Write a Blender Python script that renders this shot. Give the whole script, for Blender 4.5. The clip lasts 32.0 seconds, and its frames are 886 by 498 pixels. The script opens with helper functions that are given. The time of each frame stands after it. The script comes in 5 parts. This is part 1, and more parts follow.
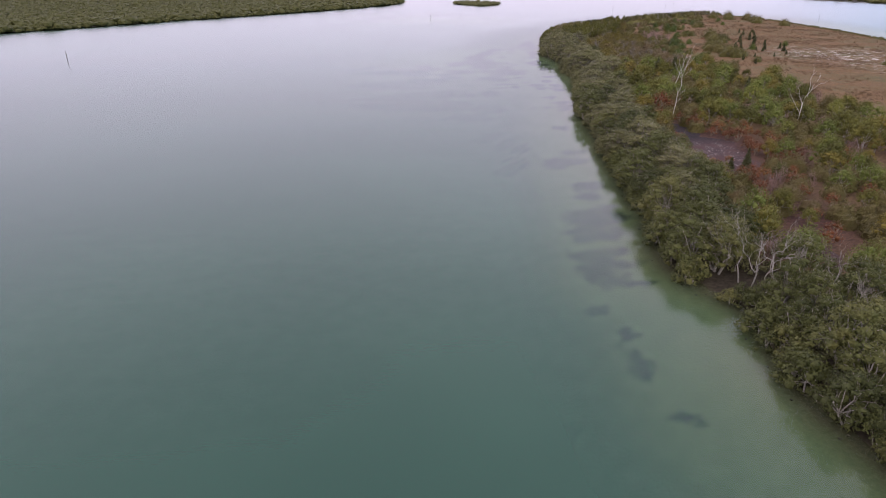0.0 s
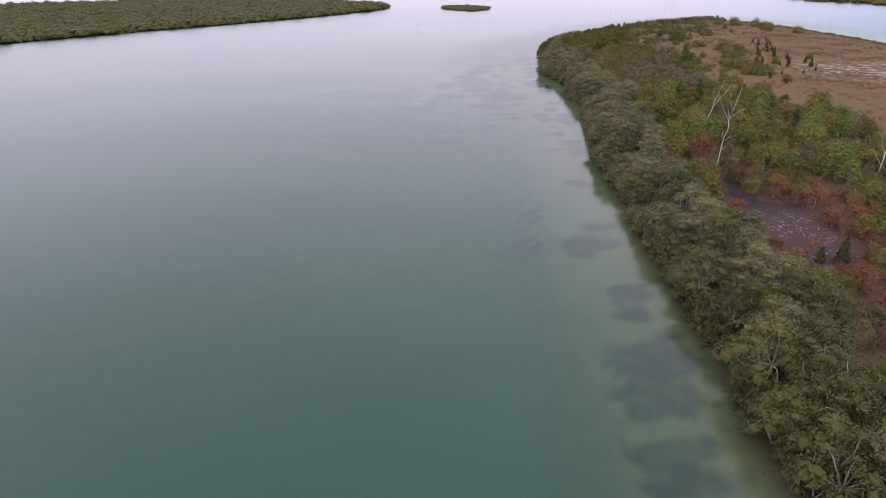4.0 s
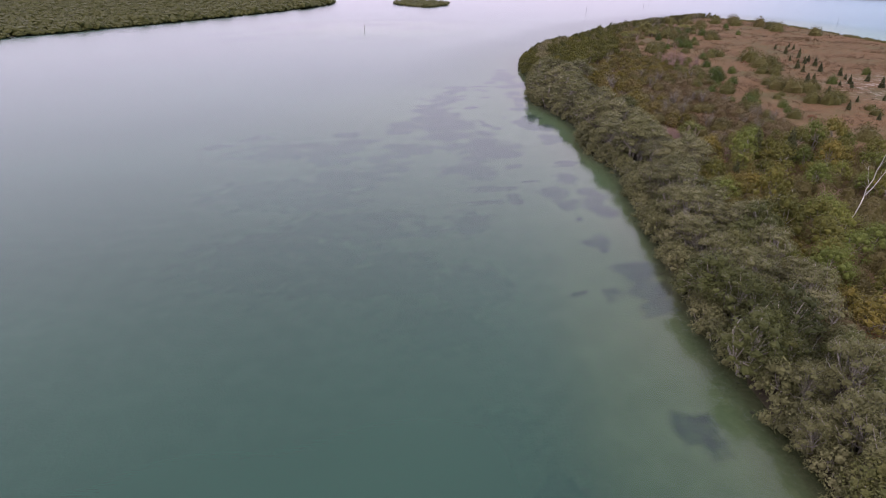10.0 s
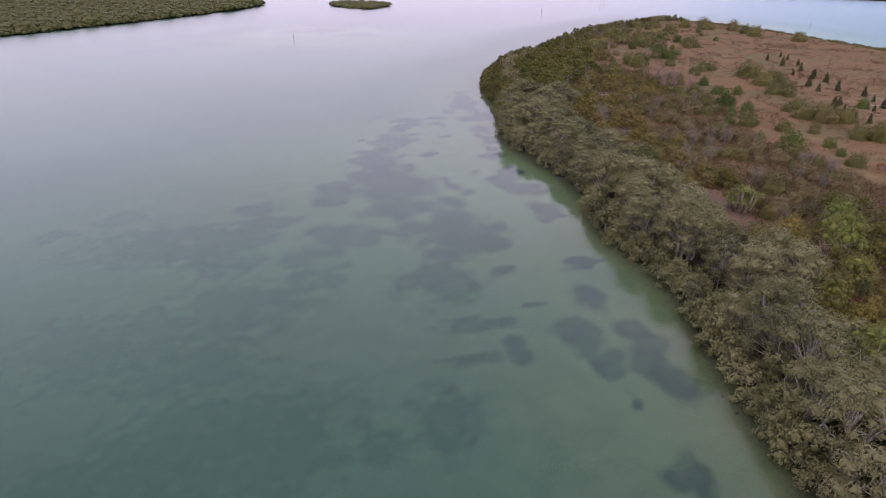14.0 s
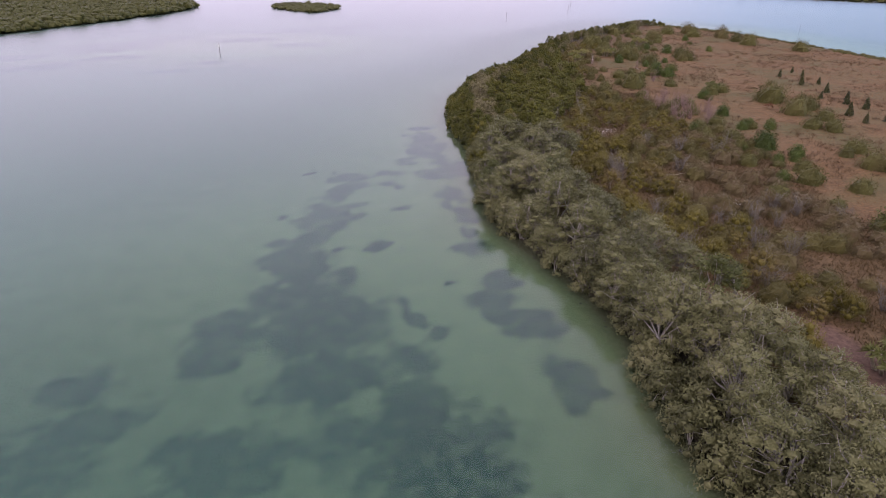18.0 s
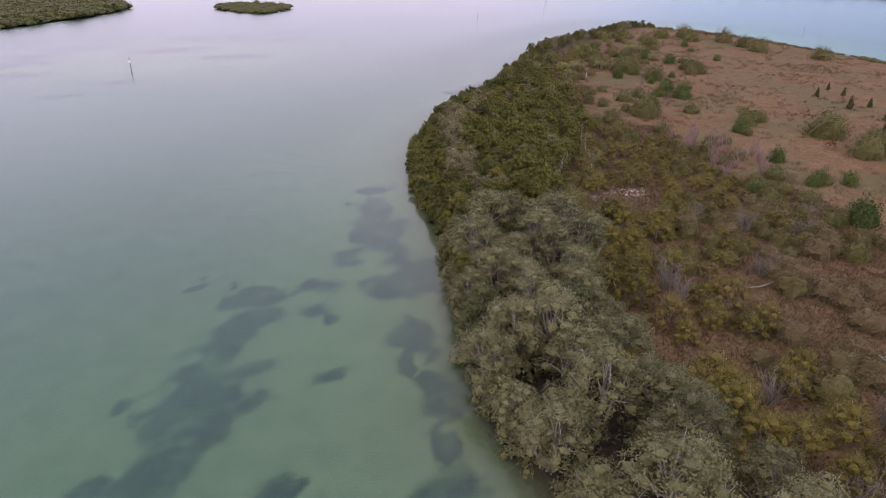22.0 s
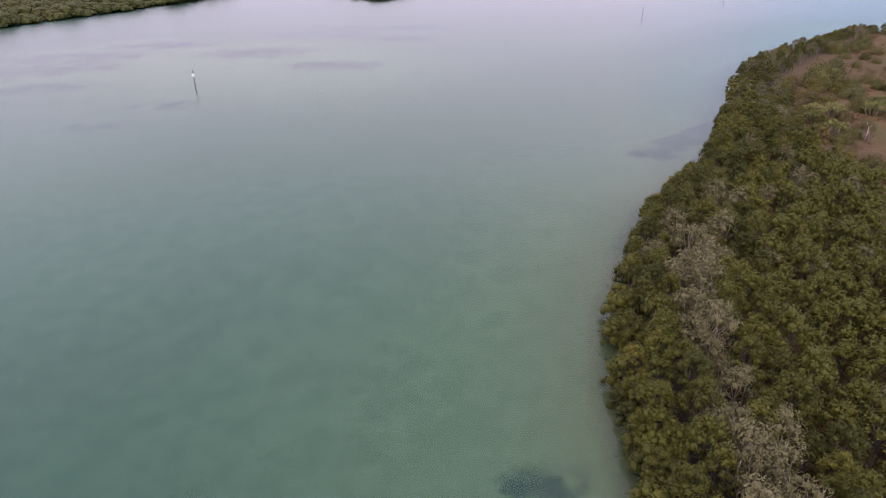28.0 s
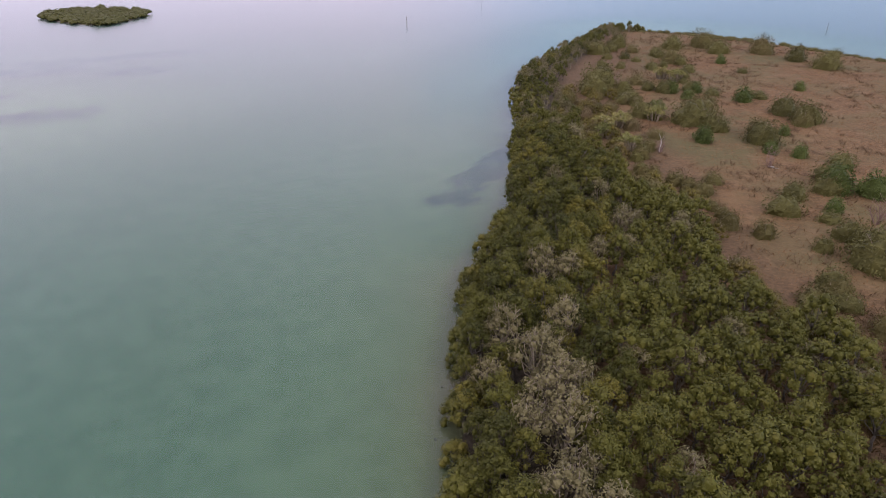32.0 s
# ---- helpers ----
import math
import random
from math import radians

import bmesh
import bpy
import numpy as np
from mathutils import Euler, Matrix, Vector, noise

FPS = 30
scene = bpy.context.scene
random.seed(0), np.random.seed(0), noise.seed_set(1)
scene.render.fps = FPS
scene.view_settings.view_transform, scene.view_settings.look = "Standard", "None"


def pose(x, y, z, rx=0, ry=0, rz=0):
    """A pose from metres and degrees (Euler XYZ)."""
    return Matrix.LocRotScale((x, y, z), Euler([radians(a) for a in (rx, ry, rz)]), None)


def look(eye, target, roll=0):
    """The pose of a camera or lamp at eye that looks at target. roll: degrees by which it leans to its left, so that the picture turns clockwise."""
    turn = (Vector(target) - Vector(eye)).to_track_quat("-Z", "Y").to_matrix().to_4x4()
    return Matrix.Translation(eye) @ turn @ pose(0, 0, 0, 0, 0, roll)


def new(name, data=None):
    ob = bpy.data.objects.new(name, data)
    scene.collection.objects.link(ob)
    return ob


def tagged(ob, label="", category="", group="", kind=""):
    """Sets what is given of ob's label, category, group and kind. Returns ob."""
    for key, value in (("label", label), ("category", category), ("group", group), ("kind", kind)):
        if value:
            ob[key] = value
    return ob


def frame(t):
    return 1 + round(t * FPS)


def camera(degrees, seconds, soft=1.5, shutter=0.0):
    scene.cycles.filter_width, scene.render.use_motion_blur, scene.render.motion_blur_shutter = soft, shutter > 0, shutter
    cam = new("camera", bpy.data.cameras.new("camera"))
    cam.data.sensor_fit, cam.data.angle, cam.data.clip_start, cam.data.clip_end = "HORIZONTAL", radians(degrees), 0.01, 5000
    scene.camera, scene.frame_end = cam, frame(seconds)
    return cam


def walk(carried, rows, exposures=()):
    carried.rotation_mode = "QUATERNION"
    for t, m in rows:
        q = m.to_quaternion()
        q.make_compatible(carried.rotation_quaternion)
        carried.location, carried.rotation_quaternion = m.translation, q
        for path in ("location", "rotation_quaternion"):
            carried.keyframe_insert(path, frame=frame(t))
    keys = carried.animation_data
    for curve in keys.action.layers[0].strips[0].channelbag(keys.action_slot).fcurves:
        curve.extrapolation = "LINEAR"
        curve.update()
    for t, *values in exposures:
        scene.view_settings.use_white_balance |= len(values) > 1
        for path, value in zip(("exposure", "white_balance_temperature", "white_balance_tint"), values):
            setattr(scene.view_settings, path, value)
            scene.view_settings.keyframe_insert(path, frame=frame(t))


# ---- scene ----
cam = camera(70.0, 32.0, soft=0.8)
METRES, EYE, TILT, LEAN, TURN = 280.0, 28.2, -24.0, 0.0, 0.0
ROWS = [
    (0.0, 0.0, 0.0, 0.0, 0.0, 0.0, 0.0),
    (0.5, -0.0003, 0.0104, 0.0055, -0.16, 0.05, 0.12),
    (1.0, -0.0001, 0.0216, 0.0122, -0.25, 0.06, 0.25),
    (1.5, 0.0002, 0.032, 0.0185, -0.32, 0.16, 0.32),
    (2.0, 0.0006, 0.0431, 0.0259, -0.39, 0.14, 0.45),
    (2.5, 0.0013, 0.0544, 0.0319, -0.49, 0.07, 0.47),
    (3.0, 0.0021, 0.0678, 0.0374, -0.59, 0.09, 0.52),
    (3.5, 0.0024, 0.0799, 0.0432, -0.7, 0.08, 0.6),
    (5.5, 0.0032, 0.1358, 0.0692, -1.04, -0.38, 0.76),
    (6.0, 0.0037, 0.1524, 0.0763, -1.09, -0.45, 0.77),
    (6.5, 0.0043, 0.1682, 0.0831, -1.12, -0.68, 0.84),
    (7.0, 0.005, 0.1861, 0.0905, -1.14, -0.69, 0.86),
    (7.5, 0.0053, 0.2024, 0.0976, -1.15, -0.66, 0.86),
    (8.0, 0.0053, 0.2196, 0.1054, -1.23, -0.74, 0.87),
    (8.5, 0.0056, 0.2362, 0.1126, -2.52, -0.75, 1.41),
    (9.0, 0.0059, 0.2543, 0.1205, -3.83, -0.76, 2.0),
    (9.5, 0.0065, 0.2711, 0.1274, -4.43, -0.82, 2.2),
    (10.0, 0.0072, 0.2887, 0.1352, -4.47, -0.81, 2.19),
    (10.5, 0.0079, 0.3046, 0.1422, -5.79, -0.83, 2.78),
    (11.0, 0.0087, 0.3223, 0.1497, -7.23, -1.0, 3.34),
    (11.5, 0.0098, 0.3378, 0.1564, -7.17, -1.07, 3.34),
    (12.0, 0.011, 0.3543, 0.1639, -8.68, -1.22, 3.99),
    (12.5, 0.0123, 0.3696, 0.1704, -9.0, -1.29, 4.07),
    (13.0, 0.0139, 0.3855, 0.1777, -9.16, -1.2, 4.15),
    (13.5, 0.0159, 0.4002, 0.1843, -9.09, -1.21, 4.18),
    (14.0, 0.0183, 0.4161, 0.1913, -9.1, -1.29, 4.1),
    (14.5, 0.0207, 0.4303, 0.1978, -9.13, -1.33, 4.13),
    (16.5, 0.0325, 0.4915, 0.2242, -11.56, -1.5, 5.0),
    (17.0, 0.0361, 0.5067, 0.2308, -11.85, -1.65, 5.13),
    (17.5, 0.0395, 0.5203, 0.2372, -12.21, -1.66, 5.33),
    (18.0, 0.0435, 0.5355, 0.2438, -12.61, -1.74, 5.44),
    (18.5, 0.0474, 0.5495, 0.2498, -12.95, -1.78, 5.64),
    (19.0, 0.0517, 0.5646, 0.2565, -13.29, -1.96, 5.81),
    (19.5, 0.0558, 0.5785, 0.2625, -13.91, -2.08, 6.08),
    (20.0, 0.0602, 0.5931, 0.269, -14.39, -2.19, 6.31),
    (20.5, 0.0647, 0.6071, 0.2749, -14.75, -2.3, 6.47),
    (21.0, 0.0695, 0.6218, 0.2816, -15.27, -2.42, 6.71),
    (21.5, 0.0742, 0.6356, 0.2875, -15.22, -2.43, 6.77),
    (22.0, 0.079, 0.6505, 0.294, -15.23, -2.47, 6.72),
    (22.5, 0.0829, 0.6644, 0.3002, -12.76, -2.23, 5.73),
    (23.0, 0.0869, 0.6782, 0.3068, -4.1, -1.72, 2.04),
    (23.5, 0.091, 0.6916, 0.3128, -0.75, -1.67, 0.65),
    (24.0, 0.094, 0.7066, 0.3196, -0.19, -1.71, 0.44),
    (24.5, 0.096, 0.7208, 0.3257, -0.05, -1.72, 0.32),
    (25.0, 0.0977, 0.7362, 0.3323, 0.11, -1.7, 0.24),
    (25.5, 0.0987, 0.7505, 0.3384, 0.23, -3.04, 0.13),
    (27.5, 0.0996, 0.812, 0.3646, -4.37, -3.5, 2.0),
    (28.0, 0.0989, 0.8282, 0.3718, -5.53, -3.46, 2.52),
    (28.5, 0.0995, 0.8421, 0.3777, -8.18, -3.64, 3.71),
    (29.0, 0.1007, 0.8554, 0.3832, -13.17, -3.88, 5.94),
    (29.5, 0.1024, 0.8657, 0.3873, -15.96, -4.12, 7.14),
    (30.0, 0.1052, 0.8747, 0.3912, -17.84, -4.36, 8.08),
    (30.5, 0.1088, 0.8817, 0.3941, -20.34, -4.6, 9.15),
    (31.0, 0.1135, 0.8878, 0.3965, -23.48, -5.12, 10.54),
    (31.5, 0.1188, 0.8919, 0.3978, -24.3, -5.2, 10.99),
    (32.0, 0.1255, 0.8945, 0.3984, -23.81, -4.93, 10.96),
]
EXPOSURES = [(0.0, 0.0, 6520, 11), (6.0, 0.0, 6520, 11.5), (10.0, 0.0, 6490, 14), (14.0, 0.0, 6440, 16), (21.0, 0.0, 6460, 16.5), (25.0, 0.0, 6540, 13.5), (32.0, 0.0, 6460, 13)]
walk(cam, [(t, pose(0, 0, EYE, TILT, LEAN, TURN) @ pose(METRES * x, METRES * y, METRES * z, 90 + pitch, roll, yaw)) for t, x, y, z, yaw, pitch, roll in ROWS], EXPOSURES)

# ---- sky and light: a bright, thinly clouded evening sky, clearer towards the east ----
SUN_AZ, SUN_EL = 168.0, 36.0
world = bpy.data.worlds.new("sky")
scene.world = world
world.use_nodes = True
wn, wl = world.node_tree.nodes, world.node_tree.links
wn.clear()
w_out = wn.new("ShaderNodeOutputWorld")
w_bg = wn.new("ShaderNodeBackground")
w_bg.inputs["Strength"].default_value = 0.15
sky = wn.new("ShaderNodeTexSky")
sky.sky_type = "NISHITA"
sky.sun_disc = False
sky.sun_elevation, sky.sun_rotation = radians(SUN_EL), radians(SUN_AZ)
sky.altitude = 10
w_co = wn.new("ShaderNodeTexCoord")
w_map = wn.new("ShaderNodeMapping")
w_map.inputs["Scale"].default_value = (1.0, 1.0, 3.2)
w_noise = wn.new("ShaderNodeTexNoise")
w_noise.inputs["Scale"].default_value, w_noise.inputs["Detail"].default_value, w_noise.inputs["Roughness"].default_value = 2.3, 5.0, 0.55
w_sep = wn.new("ShaderNodeSeparateXYZ")
w_east = wn.new("ShaderNodeMath")
w_east.operation = "MULTIPLY_ADD"
w_east.inputs[1].default_value, w_east.inputs[2].default_value = -0.90, 0.58
w_sum = wn.new("ShaderNodeMath")
w_sum.operation = "ADD"
w_ramp = wn.new("ShaderNodeMapRange")
w_ramp.interpolation_type = "SMOOTHSTEP"
for k, v in (("From Min", 0.36), ("From Max", 0.84), ("To Min", 0.10), ("To Max", 1.0)):
    w_ramp.inputs[k].default_value = v
w_mix = wn.new("ShaderNodeMix")
w_mix.data_type = "RGBA"
wl.new(w_co.outputs["Generated"], w_map.inputs["Vector"])
wl.new(w_map.outputs["Vector"], w_noise.inputs["Vector"])
wl.new(w_co.outputs["Generated"], w_sep.inputs["Vector"])
wl.new(w_sep.outputs["X"], w_east.inputs[0])
wl.new(w_noise.outputs["Fac"], w_sum.inputs[0])
wl.new(w_east.outputs[0], w_sum.inputs[1])
wl.new(w_sum.outputs[0], w_ramp.inputs["Value"])
wl.new(w_ramp.outputs["Result"], w_mix.inputs["Factor"])
w_haze = wn.new("ShaderNodeMix")
w_haze.data_type, w_haze.blend_type = "RGBA", "MULTIPLY"
w_haze.inputs["Factor"].default_value = 1.0
w_haze.inputs["B"].default_value = (1.50, 1.53, 1.76, 1)
wl.new(sky.outputs["Color"], w_haze.inputs["A"])
wl.new(w_haze.outputs["Result"], w_mix.inputs["A"])
w_lift = wn.new("ShaderNodeMapRange")
w_lift.interpolation_type = "SMOOTHSTEP"
for k, v in (("From Min", 0.02), ("From Max", 0.38), ("To Min", 0.75), ("To Max", 1.33)):
    w_lift.inputs[k].default_value = v
w_scale = wn.new("ShaderNodeVectorMath")
w_scale.operation = "SCALE"
wl.new(w_sep.outputs["Z"], w_lift.inputs["Value"])
w_high = wn.new("ShaderNodeMix")
w_high.data_type = "RGBA"
w_high.inputs["A"].default_value, w_high.inputs["B"].default_value = (8.9, 8.0, 10.3, 1), (8.7, 8.08, 9.9, 1)
w_rise = wn.new("ShaderNodeMapRange")
w_rise.inputs["From Min"].default_value, w_rise.inputs["From Max"].default_value = 0.10, 0.40
wl.new(w_sep.outputs["Z"], w_rise.inputs["Value"])
wl.new(w_rise.outputs["Result"], w_high.inputs["Factor"])
wl.new(w_high.outputs["Result"], w_mix.inputs["B"])
wl.new(w_mix.outputs["Result"], w_scale.inputs[0])
wl.new(w_lift.outputs["Result"], w_scale.inputs["Scale"])
wl.new(w_scale.outputs["Vector"], w_bg.inputs["Color"])
wl.new(w_bg.outputs["Background"], w_out.inputs["Surface"])
sun = new("sun", bpy.data.lights.new("sun", "SUN"))
sun.data.energy, sun.data.angle, sun.data.color = 1.1, radians(30), (1.0, 0.90, 0.78)
sun.matrix_world = look((0, 0, 200), (200 * math.sin(radians(180 + SUN_AZ)), 200 * math.cos(radians(180 + SUN_AZ)), 200 - 200 * math.tan(radians(SUN_EL))))

# ---- plan ----
RNG = np.random.default_rng(7)
SHORE = [(29.7, 24), (26.5, 36), (26.7, 43), (28.1, 50), (24.3, 56), (23.6, 61), (25.9, 74), (26, 90), (28.1, 108), (28.7, 124), (30.1, 140), (32.9, 152), (34.1, 162), (36.9, 173),
         (37.5, 183), (35.9, 192), (38.3, 201), (38.9, 208), (38.3, 216), (36.7, 224), (35.3, 234), (37.5, 243), (39.1, 252), (41.3, 260), (41.1, 268), (42.3, 279),
         (43.9, 287.5), (47.3, 297), (51.9, 306.2), (57.1, 314.6), (59.7, 319.3), (67.2, 325), (75.7, 336), (80.7, 344), (91, 362), (103, 382), (116, 397), (140, 414), (160, 430), (169, 437),
         (183, 422), (191, 397), (192, 358), (192, 330), (190, 300), (186, 264), (180, 200), (166, 100), (152, 20), (130, -12), (62, -16), (38, 0)]
FIELD_EDGE = [(-20, 90), (20, 80), (80, 79), (112, 81), (132, 85), (160, 87), (180, 80), (190, 73), (203, 77), (225, 76), (240, 80), (255, 84), (270, 86), (285, 83),
              (297, 81.5), (306, 83), (314, 86), (326, 91), (345, 99), (362, 111), (382, 131), (425, 164), (440, 175)]


def rounded(points, times):
    p = np.array(points, float)
    for _ in range(times):
        q = np.roll(p, -1, axis=0)
        p = np.stack([0.75 * p + 0.25 * q, 0.25 * p + 0.75 * q], 1).reshape(-1, 2)
    return p


def outline_distance(px, py, poly):
    """Distance to a closed outline, positive inside."""
    px, py = np.asarray(px, float), np.asarray(py, float)
    best = np.full(px.shape, 1e12)
    inside = np.zeros(px.shape, bool)
    q = np.roll(poly, -1, axis=0)
    for (ax, ay), (bx, by) in zip(poly, q):
        ex, ey = bx - ax, by - ay
        h = np.clip(((px - ax) * ex + (py - ay) * ey) / (ex * ex + ey * ey + 1e-9), 0, 1)
        best = np.minimum(best, (px - ax - h * ex) ** 2 + (py - ay - h * ey) ** 2)
        if ay != by:
            inside ^= ((ay > py) != (by > py)) & (px < (bx - ax) * (py - ay) / (by - ay) + ax)
    best = np.sqrt(best)
    return np.where(inside, best, -best)


def wavy(x, y, scale, seed=0.0):
    """Cheap smooth pattern, about -1 to 1."""
    x, y = np.asarray(x, float) / scale, np.asarray(y, float) / scale
    a = np.sin(1.9 * x + 1.3 * y + seed) + np.sin(-1.1 * x + 2.3 * y + 2.1 * seed + 1.0)
    b = np.sin(3.7 * x - 2.1 * y + 3.3 * seed) + np.sin(2.9 * x + 4.3 * y + 0.7 * seed + 2.0)
    c = np.sin(7.1 * x + 5.9 * y + 1.7 * seed) + np.sin(-6.3 * x + 8.1 * y + seed)
    return (a + 0.55 * b + 0.3 * c) / 3.2


ISLAND = rounded(SHORE, 2)
EDGE = np.array(FIELD_EDGE, float)


def field_x(y):
    return np.interp(y, EDGE[:, 0], EDGE[:, 1])


def burnt(x, y):
    """1 in the middle of the burnt clearing, 0 outside it."""
    r = np.sqrt(((x - 44.5 - 0.12 * (y - 99)) / 5.0) ** 2 + ((y - 99.5) / 11.5) ** 2)
    r = np.minimum(r, np.sqrt(((x - 43.9) / 2.6) ** 2 + ((y - 115) / 7.0) ** 2))
    r = np.minimum(r, np.sqrt(((x - 39.0) / 2.6) ** 2 + ((y - 62) / 5.0) ** 2)) + 0.26 * wavy(x, y, 4.5, 2.0)
    return np.clip((1.1 - r) / 0.25, 0, 1)


# a narrow bare track behind the shore trees
TRACK = np.array([(46, 181), (50, 185.5), (52, 189), (53.5, 195), (54, 201), (50.5, 204.5), (47.6, 211.5)], float)


def track_gap(x, y):
    """Distance to the bare track."""
    x, y = np.asarray(x, float), np.asarray(y, float)
    best = np.full(x.shape, 1e9)
    for (ax, ay), (bx, by) in zip(TRACK[:-1], TRACK[1:]):
        ex, ey = bx - ax, by - ay
        h = np.clip(((x - ax) * ex + (y - ay) * ey) / (ex * ex + ey * ey), 0, 1)
        best = np.minimum(best, np.hypot(x - ax - h * ex, y - ay - h * ey))
    return best + 0.8 * wavy(x, y, 5, 1.3)


def land_height(x, y, d):
    x, y = np.asarray(x, float), np.asarray(y, float)
    up = np.minimum(0.62, 0.05 + 0.10 * np.maximum(d, 0)) + 0.10 * np.clip(d / 8, 0, 1) * wavy(x, y, 11, 1.0)
    out = np.maximum(-d, 0)
    shoal = np.exp(-(((x - 6) / 48) ** 2 + ((y - 222) / 52) ** 2)) + 1.15 * np.exp(-(((x + 10) / 75) ** 2 + ((y - 410) / 55) ** 2)) + 0.55 * np.exp(-(((x - 40) / 40) ** 2 + ((y - 320) / 70) ** 2))
    shoal = np.maximum(shoal, 0.55 * np.clip((y - 150) / 90, 0, 1) * np.clip((620 - y) / 100, 0, 1))
    shelf = 13.5 + 2.0 * wavy(x, y, 16, 4.0)
    drop = np.clip((out - shelf + 2.5) / 9.0, 0, 1)
    south = 0.04 + 0.085 * np.minimum(out, shelf) + 2.6 * drop * drop * (3 - 2 * drop)
    north = 0.03 + 3.2 * (1 - np.exp(-out / 34.0)) * (1 - 0.66 * np.clip(shoal, 0, 1)) + np.clip(out / 5, 0, 1) * 0.12
    blend = np.clip((y - 118) / 45, 0, 1)
    down = -(south + (north - south) * blend)
    flat = np.exp(-(((x + 5) / 70) ** 2 + ((y - 412) / 50) ** 2))
    return np.where(d > 0, up, down * (1 - 0.72 * flat))


# beds of seagrass on the shallow floor: x, y, half length across, half length along
SOUTH_BEDS = [(17.06, 35.96, 1, 0.88), (8.696, 36.96, 1.7, 1.5), (15.6, 43.18, 0.88, 3), (16.15, 47.6, 1.2, 1.2), (14.44, 51.19, 1.3, 1.1), (20.04, 56.2, 1.5, 1.1), (17.22, 59.94, 3, 4.1), (17.25, 62.96, 2.7, 2.8),
              (18.01, 68.92, 3.3, 3), (19.31, 74.86, 3.9, 3.7), (19.97, 82.52, 2, 1.8), (20.89, 86.42, 2.4, 2.3), (18.48, 98.16, 2.8, 2.2), (19.6, 100.4, 3.5, 2.6), (11.33, 102.1, 2.3, 3.5), (22.12, 104.9, 2.2, 1.6),
              (11.31, 108.4, 0.89, 1.1)]
MID_BEDS = [(14.38, 110.7, 0.83, 2.2), (13.95, 112.4, 1.7, 2), (11.79, 118.3, 1.8, 3.3), (23.32, 121.2, 1.6, 1.2), (23.06, 122.8, 2.1, 1.8), (9.356, 125.9, 3, 3.7), (26.74, 139.6, 2.1, 1.7), (6.374, 141.5, 5.6, 4.2),
            (23.47, 143.1, 0.74, 1.2), (27.08, 143.2, 2.3, 2.4), (20.44, 143.6, 1, 0.84), (27.7, 147.4, 1.9, 2.8), (10.38, 148.9, 3.9, 4.4), (1.779, 152.7, 3.7, 4.8), (25.67, 153.7, 0.99, 1.2), (25.87, 156, 1.5, 1.5),
            (6.611, 162.6, 2.1, 1.9), (25.97, 163.5, 0.58, 0.65), (30.22, 165, 1.6, 2.3)]
CHANNEL_BEDS = [(12.14, 165.2, 2.9, 3.9), (25.99, 167, 1.2, 1.5), (29.51, 167.7, 1.5, 2.9), (25.9, 168.7, 1.4, 1.3), (15.15, 171.7, 3.5, 0.72), (29.94, 171.8, 1.4, 2.9), (19.23, 172.5, 1.1, 2.3), (25.06, 173.4, 2, 2.9),
                (-7.981, 175.1, 5.6, 4.6), (16.74, 176.6, 3.4, 1), (23.07, 179.2, 0.91, 0.59), (28.46, 179.3, 1.8, 2.9), (17.25, 184.4, 1.2, 1.4), (-5.044, 184.8, 6.2, 5.2), (14.33, 185.6, 4.1, 4.5), (30.64, 185.8, 2.1, 0.76),
                (11.83, 185.8, 2.1, 1.5)]
COVE_BEDS = [(21.95, 186.3, 1.5, 1.2), (30.23, 187.2, 1.5, 0.91), (14.72, 188.3, 1.2, 1.5), (1.877, 188.3, 3.5, 2.5), (16.52, 191.7, 2.2, 2.8), (22.64, 192.3, 1.9, 1.5), (2.376, 194, 3.4, 3.2), (-8.017, 194.8, 4.2, 3.2),
             (21.33, 195.5, 2.4, 3.4), (19.43, 196.7, 5.1, 6.3), (13.7, 198.8, 2.7, 3.2), (5.729, 199.1, 4.4, 3.5), (-10.38, 199.1, 2.5, 2.3), (31.46, 199.2, 2.2, 1.4), (19.2, 200.6, 2.4, 4)]
BAR_BEDS = [(-7.91, 201.4, 4.8, 3.7), (-16.31, 201.6, 9.5, 4.9), (31.38, 202.4, 1.5, 2.3), (18.7, 203.1, 1.7, 2.1), (-4.498, 205.1, 4.3, 2.8), (11.56, 206, 4, 2.8), (18.96, 206.7, 2.3, 1.4), (-29.41, 207.1, 3, 1.9),
            (15.69, 207.1, 4.3, 2.9), (19.68, 208.6, 1.9, 1.8), (31.06, 209.7, 2.6, 2.5), (-5.899, 210.1, 2.8, 2.2), (23.22, 210.2, 1.4, 1.2), (3.89, 211, 2.1, 2), (-23.22, 211.3, 2.8, 2.5), (29.68, 211.9, 2, 2.2),
            (11.04, 212.1, 2, 2.3), (13.53, 213.9, 5.4, 6.8)]
